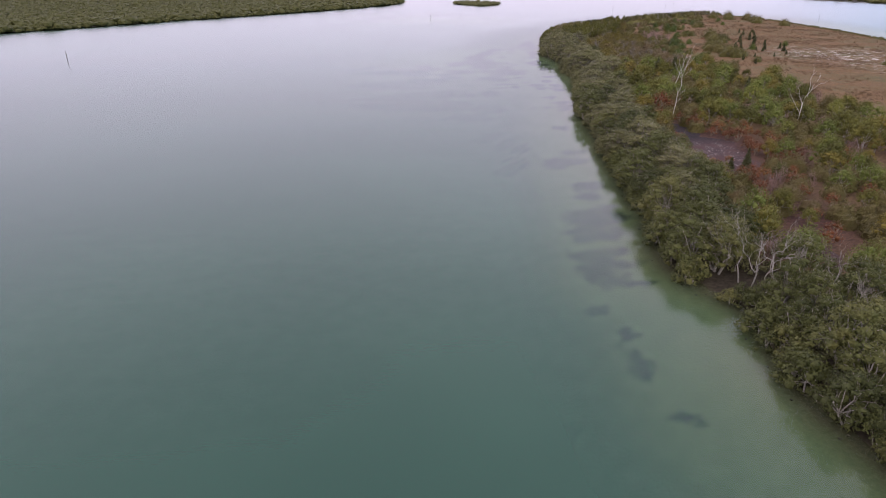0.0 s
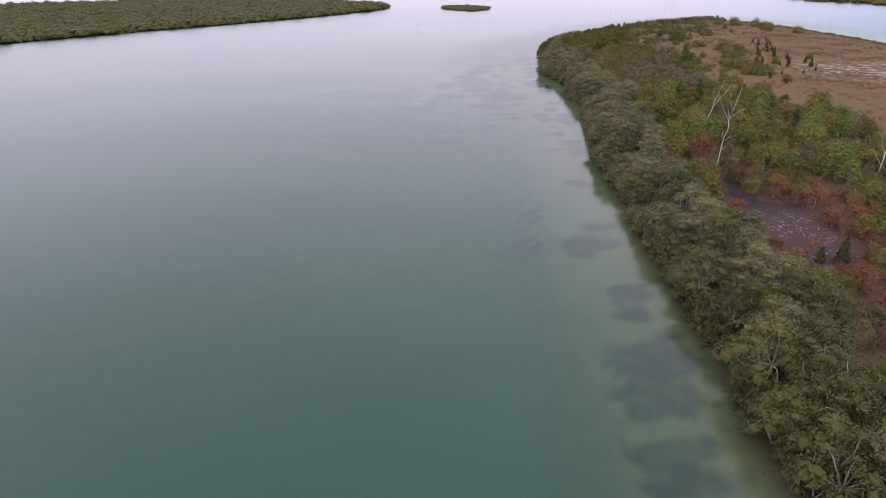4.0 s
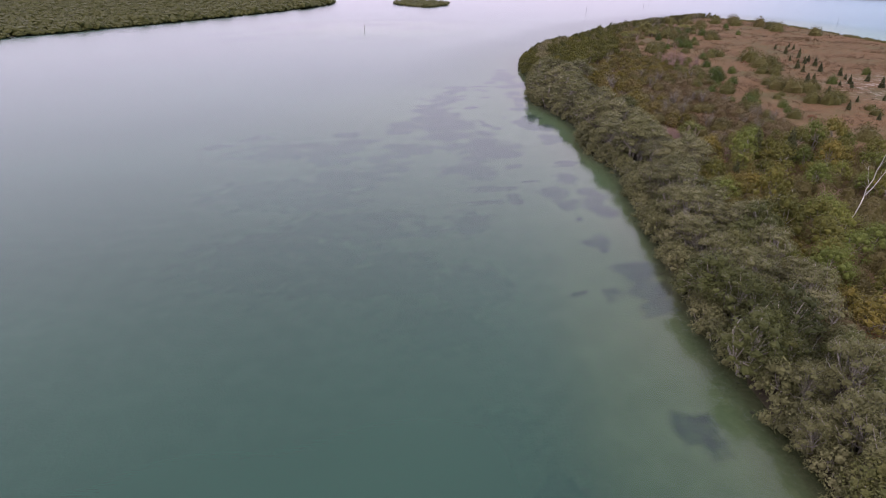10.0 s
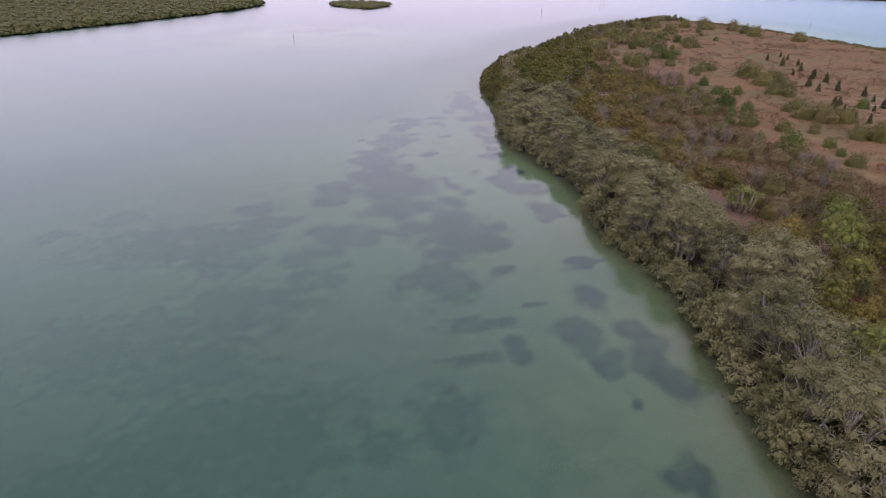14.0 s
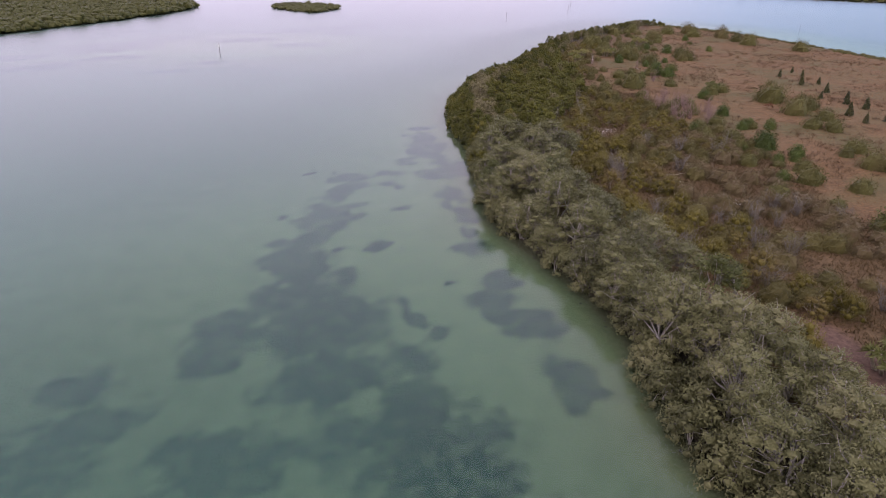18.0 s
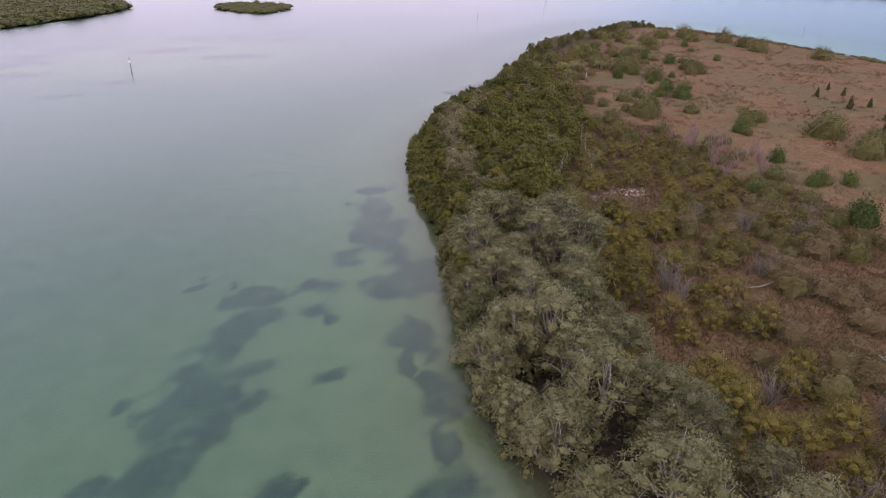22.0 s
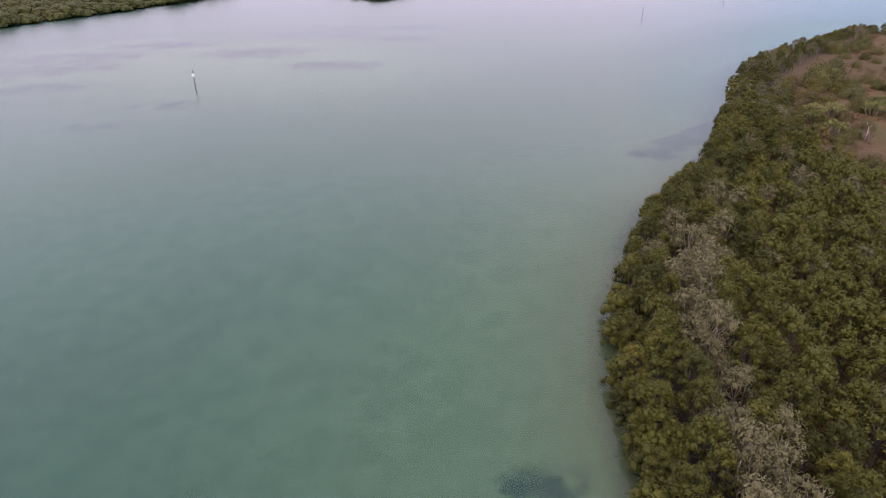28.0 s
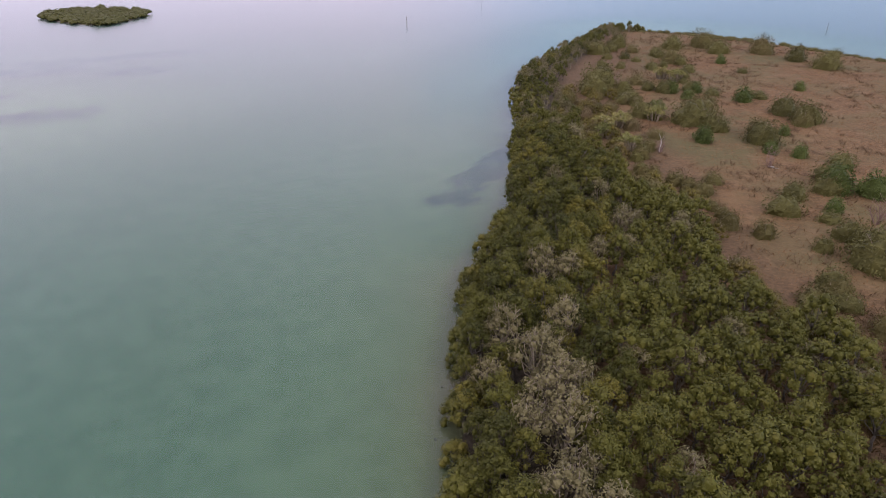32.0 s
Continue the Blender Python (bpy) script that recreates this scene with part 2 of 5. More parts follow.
BAR_EDGE_BEDS = [(21.18, 214.5, 0.98, 2.6), (16.79, 214.8, 2.2, 1.6), (4.527, 215, 2.8, 3.6), (29.39, 215.2, 2.9, 1.8), (14.03, 216.9, 3, 2.5), (30.8, 217.6, 1.9, 1.6), (5.728, 217.7, 2.4, 1.9), (31.95, 218.2, 1.4, 2.1),
                 (26.54, 219.1, 0.79, 0.46), (9.417, 220.1, 2.5, 3.7), (11.73, 220.6, 3.8, 3.1), (16.34, 223.1, 1.4, 2.5), (11.6, 224.5, 2.8, 2.6), (30.66, 226.3, 2, 2.1), (22.52, 227.6, 0.48, 0.56), (11.65, 227.7, 3.7, 5.4),
                 (9.023, 228.2, 2.8, 1.5), (22.98, 228.7, 0.67, 0.6), (19.98, 229, 1.1, 0.9), (15.69, 229.5, 1.5, 0.76), (31.05, 230.5, 0.98, 2.4), (20.69, 230.6, 1.3, 0.99)]
BEND_BEDS = [(10.29, 233.4, 2.3, 1.6), (13.85, 234.2, 2.5, 2.1), (32.72, 235.1, 1.6, 3), (14.08, 237.6, 2.7, 1.9), (15.94, 239.5, 3.8, 3.8), (31.19, 239.6, 0.92, 2.3), (18.03, 240.2, 1.1, 1.5), (24.99, 240.4, 1.3, 0.79),
             (33.44, 240.4, 0.94, 1.6), (14.21, 240.5, 2.4, 2.1), (9.882, 240.7, 0.73, 0.48), (25.2, 241.3, 1.5, 0.67), (10.13, 242.1, 0.77, 0.8), (15.8, 243, 2.3, 2), (18.86, 243.1, 1.7, 1.5), (32.37, 243.7, 1.5, 3.2),
             (31.64, 244.4, 0.57, 1.6), (16.32, 246.3, 2.1, 2.3), (26.37, 248.2, 0.87, 0.72), (17.66, 249.3, 2, 1.9)]
POINT_BEDS = [(25.16, 250.8, 1.5, 1.3), (20.14, 251.8, 2.1, 2), (32.36, 252.8, 2.3, 2.2), (34.82, 253.3, 3.9, 3), (37.16, 253.7, 1.9, 4.6), (17.62, 254.5, 1.4, 1.3), (31.89, 254.7, 2.1, 0.82), (26.04, 255.2, 2.6, 1.5),
              (20.12, 255.2, 2.3, 2.1), (34.97, 255.6, 1.2, 2.4), (14.54, 258.5, 1.2, 0.5), (17.99, 259, 0.45, 0.56), (34.28, 259.2, 1.7, 2.2), (29.57, 259.9, 2, 1.4), (15.24, 260.3, 0.96, 0.81), (30.3, 261.8, 2.1, 1.4),
              (34.4, 262.7, 2.6, 2.2), (31.37, 265.8, 1.2, 2), (32.48, 266.7, 2.1, 1.8), (34.93, 267, 3.5, 4.5), (35.48, 270.6, 2, 5.9), (35.24, 274, 1.9, 2.9), (32.22, 275.5, 1, 1.3), (36.3, 280, 2.5, 1.5)]
OUTER_BEDS = [(67, 337, 3.2, 2.8), (70.5, 339.3, 3.4, 3.0), (74, 342.3, 3.2, 3.2), (77.3, 345, 3.0, 3.2), (80.5, 348, 2.6, 3.2), (-4, 165, 9, 7), (-12, 158, 10, 8), (0, 152, 8, 6), (-16, 180, 9, 6), (-20.5, 363, 6, 3), (-10.9, 374, 7, 3), (-40, 390, 14, 5),
              (11, 461, 20, 10), (36, 447, 10, 8), (-2, 424, 16, 8), (-45, 410, 18, 9), (18, 405, 12, 6), (-30, 440, 16, 8), (-60, 380, 14, 8), (-48, 424, 26, 8), (34, 474, 30, 9), (-75, 402, 22, 7)]
SEAGRASS = SOUTH_BEDS + MID_BEDS + CHANNEL_BEDS + COVE_BEDS + BAR_BEDS + BAR_EDGE_BEDS + BEND_BEDS + POINT_BEDS + OUTER_BEDS


def rough(x, y, scale, seed):
    """Smooth uneven pattern in two octaves, about -1 to 1."""
    return np.array([noise.noise((a / scale, b / scale, seed)) + 0.55 * noise.noise((2.3 * a / scale, 2.3 * b / scale, seed + 5)) for a, b in zip(x, y)])


def meadow(x, y):
    """Cover of seagrass, 0 to 1."""
    x, y = np.asarray(x, float), np.asarray(y, float)
    m = np.zeros(x.shape)
    near = np.nonzero((x > -90) & (x < 85) & (y > 15) & (y < 480))[0]
    px, py = x[near], y[near]
    wx, wy = px + 0.9 * rough(px, py, 4.0, 1.0), py + 1.1 * rough(px, py, 4.0, 8.0)
    ragged, cover = 0.42 * rough(px, py, 2.4, 3.0), np.clip(0.92 + 0.45 * rough(px, py, 5.0, 12.0), 0, 1)
    part_m = np.zeros(px.shape)
    for cx, cy, a, b in SEAGRASS:
        r = 0.88 * np.sqrt(((wx - cx) / a) ** 2 + ((wy - cy) / b) ** 2) + ragged
        part_m = np.maximum(part_m, (0.95 if cy < 355 else 0.7) * np.clip((1.45 - r) / 0.95, 0, 1))
    m[near] = part_m * cover
    return m


# ---- materials ----
def material(name):
    m = bpy.data.materials.new(name)
    m.use_nodes = True
    n, l = m.node_tree.nodes, m.node_tree.links
    return m, n, l, n["Principled BSDF"]


def noise_node(n, l, scale, detail=4.0, rough=0.6, vector=None):
    t = n.new("ShaderNodeTexNoise")
    t.inputs["Scale"].default_value, t.inputs["Detail"].default_value, t.inputs["Roughness"].default_value = scale, detail, rough
    if vector is None:
        g = n.new("ShaderNodeNewGeometry")
        vector = g.outputs["Position"]
    l.new(vector, t.inputs["Vector"])
    return t.outputs["Fac"]


def mix_node(n, l, fac, a, b):
    m = n.new("ShaderNodeMix")
    m.data_type = "RGBA"
    for key, v in (("Factor", fac), ("A", a), ("B", b)):
        if isinstance(v, bpy.types.NodeSocket):
            l.new(v, m.inputs[key])
        else:
            m.inputs[key].default_value = (*v, 1) if isinstance(v, tuple) else v
    return m.outputs["Result"]


def range_node(n, l, value, lo, hi, a=0.0, b=1.0):
    r = n.new("ShaderNodeMapRange")
    r.interpolation_type = "SMOOTHSTEP"
    l.new(value, r.inputs["Value"])
    for key, v in (("From Min", lo), ("From Max", hi), ("To Min", a), ("To Max", b)):
        r.inputs[key].default_value = v
    return r.outputs["Result"]


def math_node(n, l, op, a, b):
    r = n.new("ShaderNodeMath")
    r.operation = op
    for i, v in enumerate((a, b)):
        if isinstance(v, bpy.types.NodeSocket):
            l.new(v, r.inputs[i])
        else:
            r.inputs[i].default_value = v
    return r.outputs[0]


def attribute(n, name):
    a = n.new("ShaderNodeAttribute")
    a.attribute_name = name
    return a.outputs["Fac"]


def bump_to(n, l, height, bsdf, strength, distance):
    b = n.new("ShaderNodeBump")
    b.inputs["Strength"].default_value, b.inputs["Distance"].default_value = strength, distance
    l.new(height, b.inputs["Height"])
    l.new(b.outputs["Normal"], bsdf.inputs["Normal"])
    return b


def leaf_material(name, dark, light, odd, odd_share=0.12, gloss=0.35):
    m, n, l, p = material(name)
    g = n.new("ShaderNodeNewGeometry")
    o = n.new("ShaderNodeObjectInfo")
    c = mix_node(n, l, range_node(n, l, g.outputs["Random Per Island"], 0.0, 1.0, 0.36, 0.78), dark, light)
    plant_tone = noise_node(n, l, 0.22, 2.0, 0.5)
    c = mix_node(n, l, range_node(n, l, plant_tone, 0.35, 0.65, 0.0, 0.5), c, light)
    tone = math_node(n, l, "ADD", math_node(n, l, "MULTIPLY", o.outputs["Random"], 0.5), math_node(n, l, "MULTIPLY", noise_node(n, l, 0.9, 2.0), 0.5))
    c = mix_node(n, l, range_node(n, l, tone, 0.25, 0.45, 0.6, 0.0), c, dark)
    c = mix_node(n, l, range_node(n, l, tone, 0.72 - odd_share, 0.80, 0.0, 0.8), c, odd)
    l.new(c, p.inputs["Base Color"])
    p.inputs["Roughness"].default_value = 0.55
    p.inputs["Specular IOR Level"].default_value = gloss
    tr = n.new("ShaderNodeBsdfTranslucent")
    l.new(c, tr.inputs["Color"])
    mx = n.new("ShaderNodeMixShader")
    mx.inputs[0].default_value = 0.15
    l.new(p.outputs[0], mx.inputs[1])
    l.new(tr.outputs[0], mx.inputs[2])
    l.new(mx.outputs[0], n["Material Output"].inputs["Surface"])
    return m


def bark_material(name, dark, light):
    m, n, l, p = material(name)
    grain = noise_node(n, l, 9.0, 5.0, 0.7)
    c = mix_node(n, l, range_node(n, l, grain, 0.3, 0.7), dark, light)
    c = mix_node(n, l, range_node(n, l, noise_node(n, l, 1.3), 0.45, 0.7, 0.0, 0.4), c, dark)
    l.new(c, p.inputs["Base Color"])
    p.inputs["Roughness"].default_value = 0.85
    bump_to(n, l, grain, p, 0.5, 0.02)
    return m


M_GREY = leaf_material("grey_mangrove_leaf", (0.044, 0.045, 0.018), (0.162, 0.156, 0.064), (0.184, 0.170, 0.078), 0.12, 0.15)
M_GREEN = leaf_material("green_mangrove_leaf", (0.023, 0.027, 0.006), (0.104, 0.101, 0.017), (0.150, 0.128, 0.023), 0.14, 0.15)
# greener leaf of its own, also darkened to stand for lower light southward
M_SHADY = leaf_material("green_shaded_mangrove_leaf", (0.025, 0.030, 0.010), (0.098, 0.104, 0.030), (0.13, 0.122, 0.038), 0.12, 0.15)
M_YELLOW = leaf_material("yellow_shrub_leaf", (0.058, 0.048, 0.011), (0.158, 0.130, 0.026), (0.135, 0.098, 0.036), 0.16, 0.1)
M_PALE = leaf_material("pale_dieback_leaf", (0.078, 0.069, 0.030), (0.172, 0.150, 0.067), (0.191, 0.166, 0.080), 0.12, 0.1)
M_OLIVE = leaf_material("olive_shrub_leaf", (0.048, 0.042, 0.014), (0.120, 0.102, 0.034), (0.122, 0.083, 0.048), 0.28, 0.1)
M_FOREST = leaf_material("woodland_leaf", (0.046, 0.050, 0.013), (0.142, 0.134, 0.030), (0.196, 0.145, 0.032), 0.2, 0.12)
M_BUSH = leaf_material("bright_bush_leaf", (0.034, 0.048, 0.011), (0.088, 0.112, 0.025), (0.110, 0.115, 0.030), 0.12, 0.12)
M_FEATHER = leaf_material("feathery_leaf", (0.060, 0.078, 0.018), (0.150, 0.170, 0.040), (0.170, 0.160, 0.036), 0.14, 0.1)
M_CEDAR = leaf_material("cedar_leaf", (0.026, 0.030, 0.012), (0.066, 0.067, 0.025), (0.085, 0.074, 0.028), 0.12, 0.1)
M_SAGE = leaf_material("sage_shrub_leaf", (0.046, 0.044, 0.014), (0.122, 0.112, 0.034), (0.125, 0.098, 0.040), 0.18, 0.1)
M_RED = leaf_material("scorched_leaf", (0.085, 0.030, 0.014), (0.190, 0.075, 0.034), (0.220, 0.120, 0.036), 0.12, 0.1)
M_YUCCA = leaf_material("yucca_blade", (0.080, 0.090, 0.024), (0.230, 0.225, 0.064), (0.300, 0.250, 0.096), 0.1, 0.3)
M_FARLEAF = leaf_material("far_mangrove_leaf", (0.056, 0.058, 0.019), (0.094, 0.092, 0.029), (0.105, 0.096, 0.032), 0.12, 0.1)
M_BARK = bark_material("grey_bark", (0.13, 0.11, 0.09), (0.34, 0.31, 0.27))
M_WHITE = bark_material("bleached_wood", (0.27, 0.24, 0.21), (0.55, 0.51, 0.46))
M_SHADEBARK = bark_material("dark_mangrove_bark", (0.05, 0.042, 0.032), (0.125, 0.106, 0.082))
M_DRY = bark_material("dry_grey_twig", (0.085, 0.072, 0.058), (0.19, 0.160, 0.130))
M_TWIG = bark_material("dry_twig", (0.13, 0.105, 0.07), (0.27, 0.22, 0.155))
M_ROSY = bark_material("rosy_twig", (0.13, 0.08, 0.066), (0.27, 0.172, 0.146))
M_PILE = bark_material("weathered_pile", (0.08, 0.07, 0.065), (0.20, 0.18, 0.165))


def board_material(name, colour):
    m, n, l, p = material(name)
    c = mix_node(n, l, range_node(n, l, noise_node(n, l, 3.0), 0.35, 0.75), colour, tuple(0.7 * v for v in colour))
    l.new(c, p.inputs["Base Color"])
    p.inputs["Roughness"].default_value = 0.5
    return m


M_BOARD = board_material("painted_board", (0.75, 0.75, 0.72))


def ground_material():
    m, n, l, p = material("island_and_sea_floor")
    fine, mid, wide = noise_node(n, l, 2.6, 6.0, 0.65), noise_node(n, l, 0.45, 5.0, 0.6), noise_node(n, l, 0.07, 4.0, 0.55)
    dry = mix_node(n, l, range_node(n, l, fine, 0.3, 0.7), (0.082, 0.047, 0.021), (0.165, 0.099, 0.045))
    dry = mix_node(n, l, range_node(n, l, wide, 0.44, 0.60, 0.0, 0.75), dry, (0.108, 0.082, 0.036))
    dry = mix_node(n, l, range_node(n, l, noise_node(n, l, 0.11, 3.0, 0.6), 0.50, 0.66, 0.0, 0.7), dry, (0.150, 0.092, 0.042))
    dry = mix_node(n, l, range_node(n, l, noise_node(n, l, 0.055, 5.0, 0.65), 0.50, 0.64, 0.0, 0.8), dry, (0.080, 0.074, 0.030))
    dry = mix_node(n, l, range_node(n, l, mid, 0.52, 0.7, 0.0, 0.5), dry, (0.175, 0.115, 0.062))
    dry = mix_node(n, l, range_node(n, l, noise_node(n, l, 1.0, 6.0, 0.7), 0.52, 0.66, 0.0, 0.55), dry, (0.062, 0.041, 0.018))
    litter = mix_node(n, l, range_node(n, l, fine, 0.3, 0.7), (0.058, 0.036, 0.018), (0.130, 0.082, 0.042))
    c = mix_node(n, l, attribute(n, "field"), litter, dry)
    sandy = mix_node(n, l, range_node(n, l, fine, 0.3, 0.7), (0.46, 0.41, 0.36), (0.66, 0.62, 0.57))
    sand_mask = math_node(n, l, "MULTIPLY", attribute(n, "sand"), range_node(n, l, math_node(n, l, "ADD", math_node(n, l, "MULTIPLY", mid, 0.6), math_node(n, l, "MULTIPLY", fine, 0.4)), 0.50, 0.62))
    c = mix_node(n, l, sand_mask, c, sandy)
    flecks = mix_node(n, l, range_node(n, l, noise_node(n, l, 2.6, 6.0, 0.8), 0.52, 0.68), (0.042, 0.026, 0.024), (0.42, 0.37, 0.35))
    flecks = mix_node(n, l, range_node(n, l, noise_node(n, l, 0.42, 3.0), 0.42, 0.6), (0.060, 0.033, 0.029), flecks)
    ash = mix_node(n, l, attribute(n, "ashy"), mix_node(n, l, range_node(n, l, fine, 0.3, 0.7), (0.012, 0.010, 0.010), (0.035, 0.026, 0.027)), flecks)
    c = mix_node(n, l, attribute(n, "bare"), c, mix_node(n, l, range_node(n, l, fine, 0.3, 0.7), (0.070, 0.042, 0.029), (0.130, 0.080, 0.056)))
    # dark mangrove mud, its tone also painting in the shade below the trees
    c = mix_node(n, l, attribute(n, "shaded_mud"), c, mix_node(n, l, range_node(n, l, fine, 0.3, 0.7), (0.022, 0.018, 0.012), (0.055, 0.044, 0.028)))
    c = mix_node(n, l, attribute(n, "scorched"), c, mix_node(n, l, range_node(n, l, fine, 0.3, 0.7), (0.030, 0.016, 0.013), (0.078, 0.037, 0.028)))
    c = mix_node(n, l, range_node(n, l, math_node(n, l, "ADD", attribute(n, "burnt"), math_node(n, l, "MULTIPLY", math_node(n, l, "SUBTRACT", mid, 0.5), 0.9)), 0.35, 0.6), c, ash)
    floor_sand = mix_node(n, l, range_node(n, l, mid, 0.3, 0.7), (0.245, 0.325, 0.165), (0.31, 0.395, 0.205))
    grass_edge = math_node(n, l, "ADD", attribute(n, "meadow"), math_node(n, l, "MULTIPLY", math_node(n, l, "SUBTRACT", noise_node(n, l, 0.5, 5.0, 0.7), 0.5), 1.1))
    floor_sand = mix_node(n, l, attribute(n, "bank"), floor_sand, mix_node(n, l, range_node(n, l, fine, 0.35, 0.65), (0.17, 0.18, 0.062), (0.25, 0.245, 0.095)))
    weed = mix_node(n, l, range_node(n, l, noise_node(n, l, 0.42, 6.0, 0.7), 0.42, 0.66), (0.020, 0.033, 0.028), (0.085, 0.115, 0.070))
    floor_c = mix_node(n, l, math_node(n, l, "MULTIPLY", range_node(n, l, grass_edge, 0.12, 0.80), range_node(n, l, attribute(n, "meadow"), 0.0, 0.7, 0.1, 1.0)), floor_sand, weed)
    c = mix_node(n, l, attribute(n, "sea"), c, floor_c)
    l.new(c, p.inputs["Base Color"])
    p.inputs["Roughness"].default_value = 0.95
    p.inputs["Specular IOR Level"].default_value = 0.15
    bump_to(n, l, fine, p, 0.7, 0.12)
    return m


def water_material():
    m, n, l, p = material("sea_water")
    n.remove(p)
    g = n.new("ShaderNodeNewGeometry")
    mp = n.new("ShaderNodeMapping")
    mp.inputs["Scale"].default_value = (0.55, 1.9, 1.0)
    mp.inputs["Rotation"].default_value = (0, 0, radians(12))
    l.new(g.outputs["Position"], mp.inputs["Vector"])
    rip = noise_node(n, l, 1.4, 3.0, 0.55, mp.outputs["Vector"])
    swell = noise_node(n, l, 0.16, 2.0, 0.5, mp.outputs["Vector"])
    fine = noise_node(n, l, 4.6, 2.0, 0.5, mp.outputs["Vector"])
    h = math_node(n, l, "ADD", math_node(n, l, "ADD", rip, math_node(n, l, "MULTIPLY", fine, 0.45)), math_node(n, l, "MULTIPLY", swell, 2.0))
    wave = n.new("ShaderNodeTexWave")
    wave.wave_type, wave.bands_direction = "BANDS", "Y"
    wave.inputs["Scale"].default_value, wave.inputs["Distortion"].default_value, wave.inputs["Detail"].default_value, wave.inputs["Detail Scale"].default_value = 0.21, 2.5, 1.0, 0.35
    l.new(g.outputs["Position"], wave.inputs["Vector"])
    h = math_node(n, l, "ADD", h, math_node(n, l, "MULTIPLY", wave.outputs["Fac"], math_node(n, l, "MULTIPLY", attribute(n, "wake"), 2.2)))
    bump = n.new("ShaderNodeBump")
    bump.inputs["Strength"].default_value, bump.inputs["Distance"].default_value = 0.25, 0.02
    l.new(h, bump.inputs["Height"])
    broad = noise_node(n, l, 0.02, 3.0, 0.5)
    body_c = mix_node(n, l, range_node(n, l, broad, 0.35, 0.65), (0.015, 0.052, 0.033), (0.021, 0.064, 0.040))
    body_c = mix_node(n, l, attribute(n, "shoal"), body_c, mix_node(n, l, range_node(n, l, broad, 0.35, 0.65), (0.028, 0.087, 0.060), (0.038, 0.105, 0.071)))
    silt_c = mix_node(n, l, range_node(n, l, noise_node(n, l, 0.12, 3.0, 0.6), 0.35, 0.65), (0.078, 0.082, 0.034), (0.112, 0.101, 0.052))
    body_c = mix_node(n, l, attribute(n, "silt"), body_c, silt_c)
    body = n.new("ShaderNodeBsdfDiffuse")
    l.new(body_c, body.inputs["Color"])
    clear = n.new("ShaderNodeBsdfTransparent")
    clear.inputs["Color"].default_value = (0.90, 0.97, 0.93, 1)
    turbid = n.new("ShaderNodeMixShader")
    l.new(attribute(n, "turbid"), turbid.inputs[0])
    l.new(clear.outputs[0], turbid.inputs[1])
    l.new(body.outputs[0], turbid.inputs[2])
    gloss = n.new("ShaderNodeBsdfGlossy")
    l.new(attribute(n, "ruffle"), gloss.inputs["Roughness"])
    l.new(bump.outputs["Normal"], gloss.inputs["Normal"])
    fr = n.new("ShaderNodeFresnel")
    fr.inputs["IOR"].default_value = 1.333
    l.new(bump.outputs["Normal"], fr.inputs["Normal"])
    top = n.new("ShaderNodeMixShader")
    l.new(fr.outputs[0], top.inputs[0])
    l.new(turbid.outputs[0], top.inputs[1])
    l.new(gloss.outputs[0], top.inputs[2])
    l.new(top.outputs[0], n["Material Output"].inputs["Surface"])
    return m


M_GROUND, M_WATER = ground_material(), water_material()
M_MUD = bark_material("dark_mud", (0.035, 0.03, 0.02), (0.08, 0.068, 0.045))


# ---- mesh helpers ----
def mesh_of(name, verts, faces, mat, smooth=False):
    """A mesh from arrays of corners and of faces that all have the same number of corners."""
    verts, faces = np.asarray(verts, np.float32), np.asarray(faces, np.int32)
    me = bpy.data.meshes.new(name)
    me.vertices.add(len(verts))
    me.vertices.foreach_set("co", verts.ravel())
    k = faces.shape[1]
    me.loops.add(faces.size)
    me.loops.foreach_set("vertex_index", faces.ravel())
    me.polygons.add(len(faces))
    me.polygons.foreach_set("loop_start", np.arange(0, faces.size, k, dtype=np.int32))
    me.polygons.foreach_set("use_smooth", np.full(len(faces), smooth))
    me.update(calc_edges=True)
    me.materials.append(mat)
    return me


def joined(pieces):
    vs, fs, n = [], [], 0
    for v, f in pieces:
        vs.append(v)
        fs.append(np.asarray(f) + n)
        n += len(v)
    return np.concatenate(vs), np.concatenate(fs)


def moved(piece, x, y, z, turn, size, tall=1.0):
    v, f = piece
    c, s = math.cos(turn), math.sin(turn)
    w = np.stack([x + size * (c * v[:, 0] - s * v[:, 1]), y + size * (s * v[:, 0] + c * v[:, 1]), z + size * tall * v[:, 2]], 1)
    return w, f


def tube(points, radii, sides=5):
    """A tapered limb along points, in triangles, closed at its tip."""
    p = np.array(points, float)
    r = np.array(radii, float)
    t = np.gradient(p, axis=0)
    t /= np.linalg.norm(t, axis=1)[:, None] + 1e-9
    ref = np.where(np.abs(t[:, 2:3]) > 0.9, np.array([[1.0, 0, 0]]), np.array([[0, 0, 1.0]]))
    u = np.cross(t, ref)
    u /= np.linalg.norm(u, axis=1)[:, None] + 1e-9
    w = np.cross(t, u)
    a = np.linspace(0, 2 * np.pi, sides, endpoint=False)
    v = (p[:, None] + r[:, None, None] * (np.cos(a)[None, :, None] * u[:, None] + np.sin(a)[None, :, None] * w[:, None])).reshape(-1, 3)
    f = []
    for i in range(len(p) - 1):
        for j in range(sides):
            b, c = i * sides + j, i * sides + (j + 1) % sides
            f += [(b, c, c + sides), (b, c + sides, b + sides)]
    last = (len(p) - 1) * sides
    f += [(last, last + j, last + j + 1) for j in range(1, sides - 1)]
    return v, np.array(f)


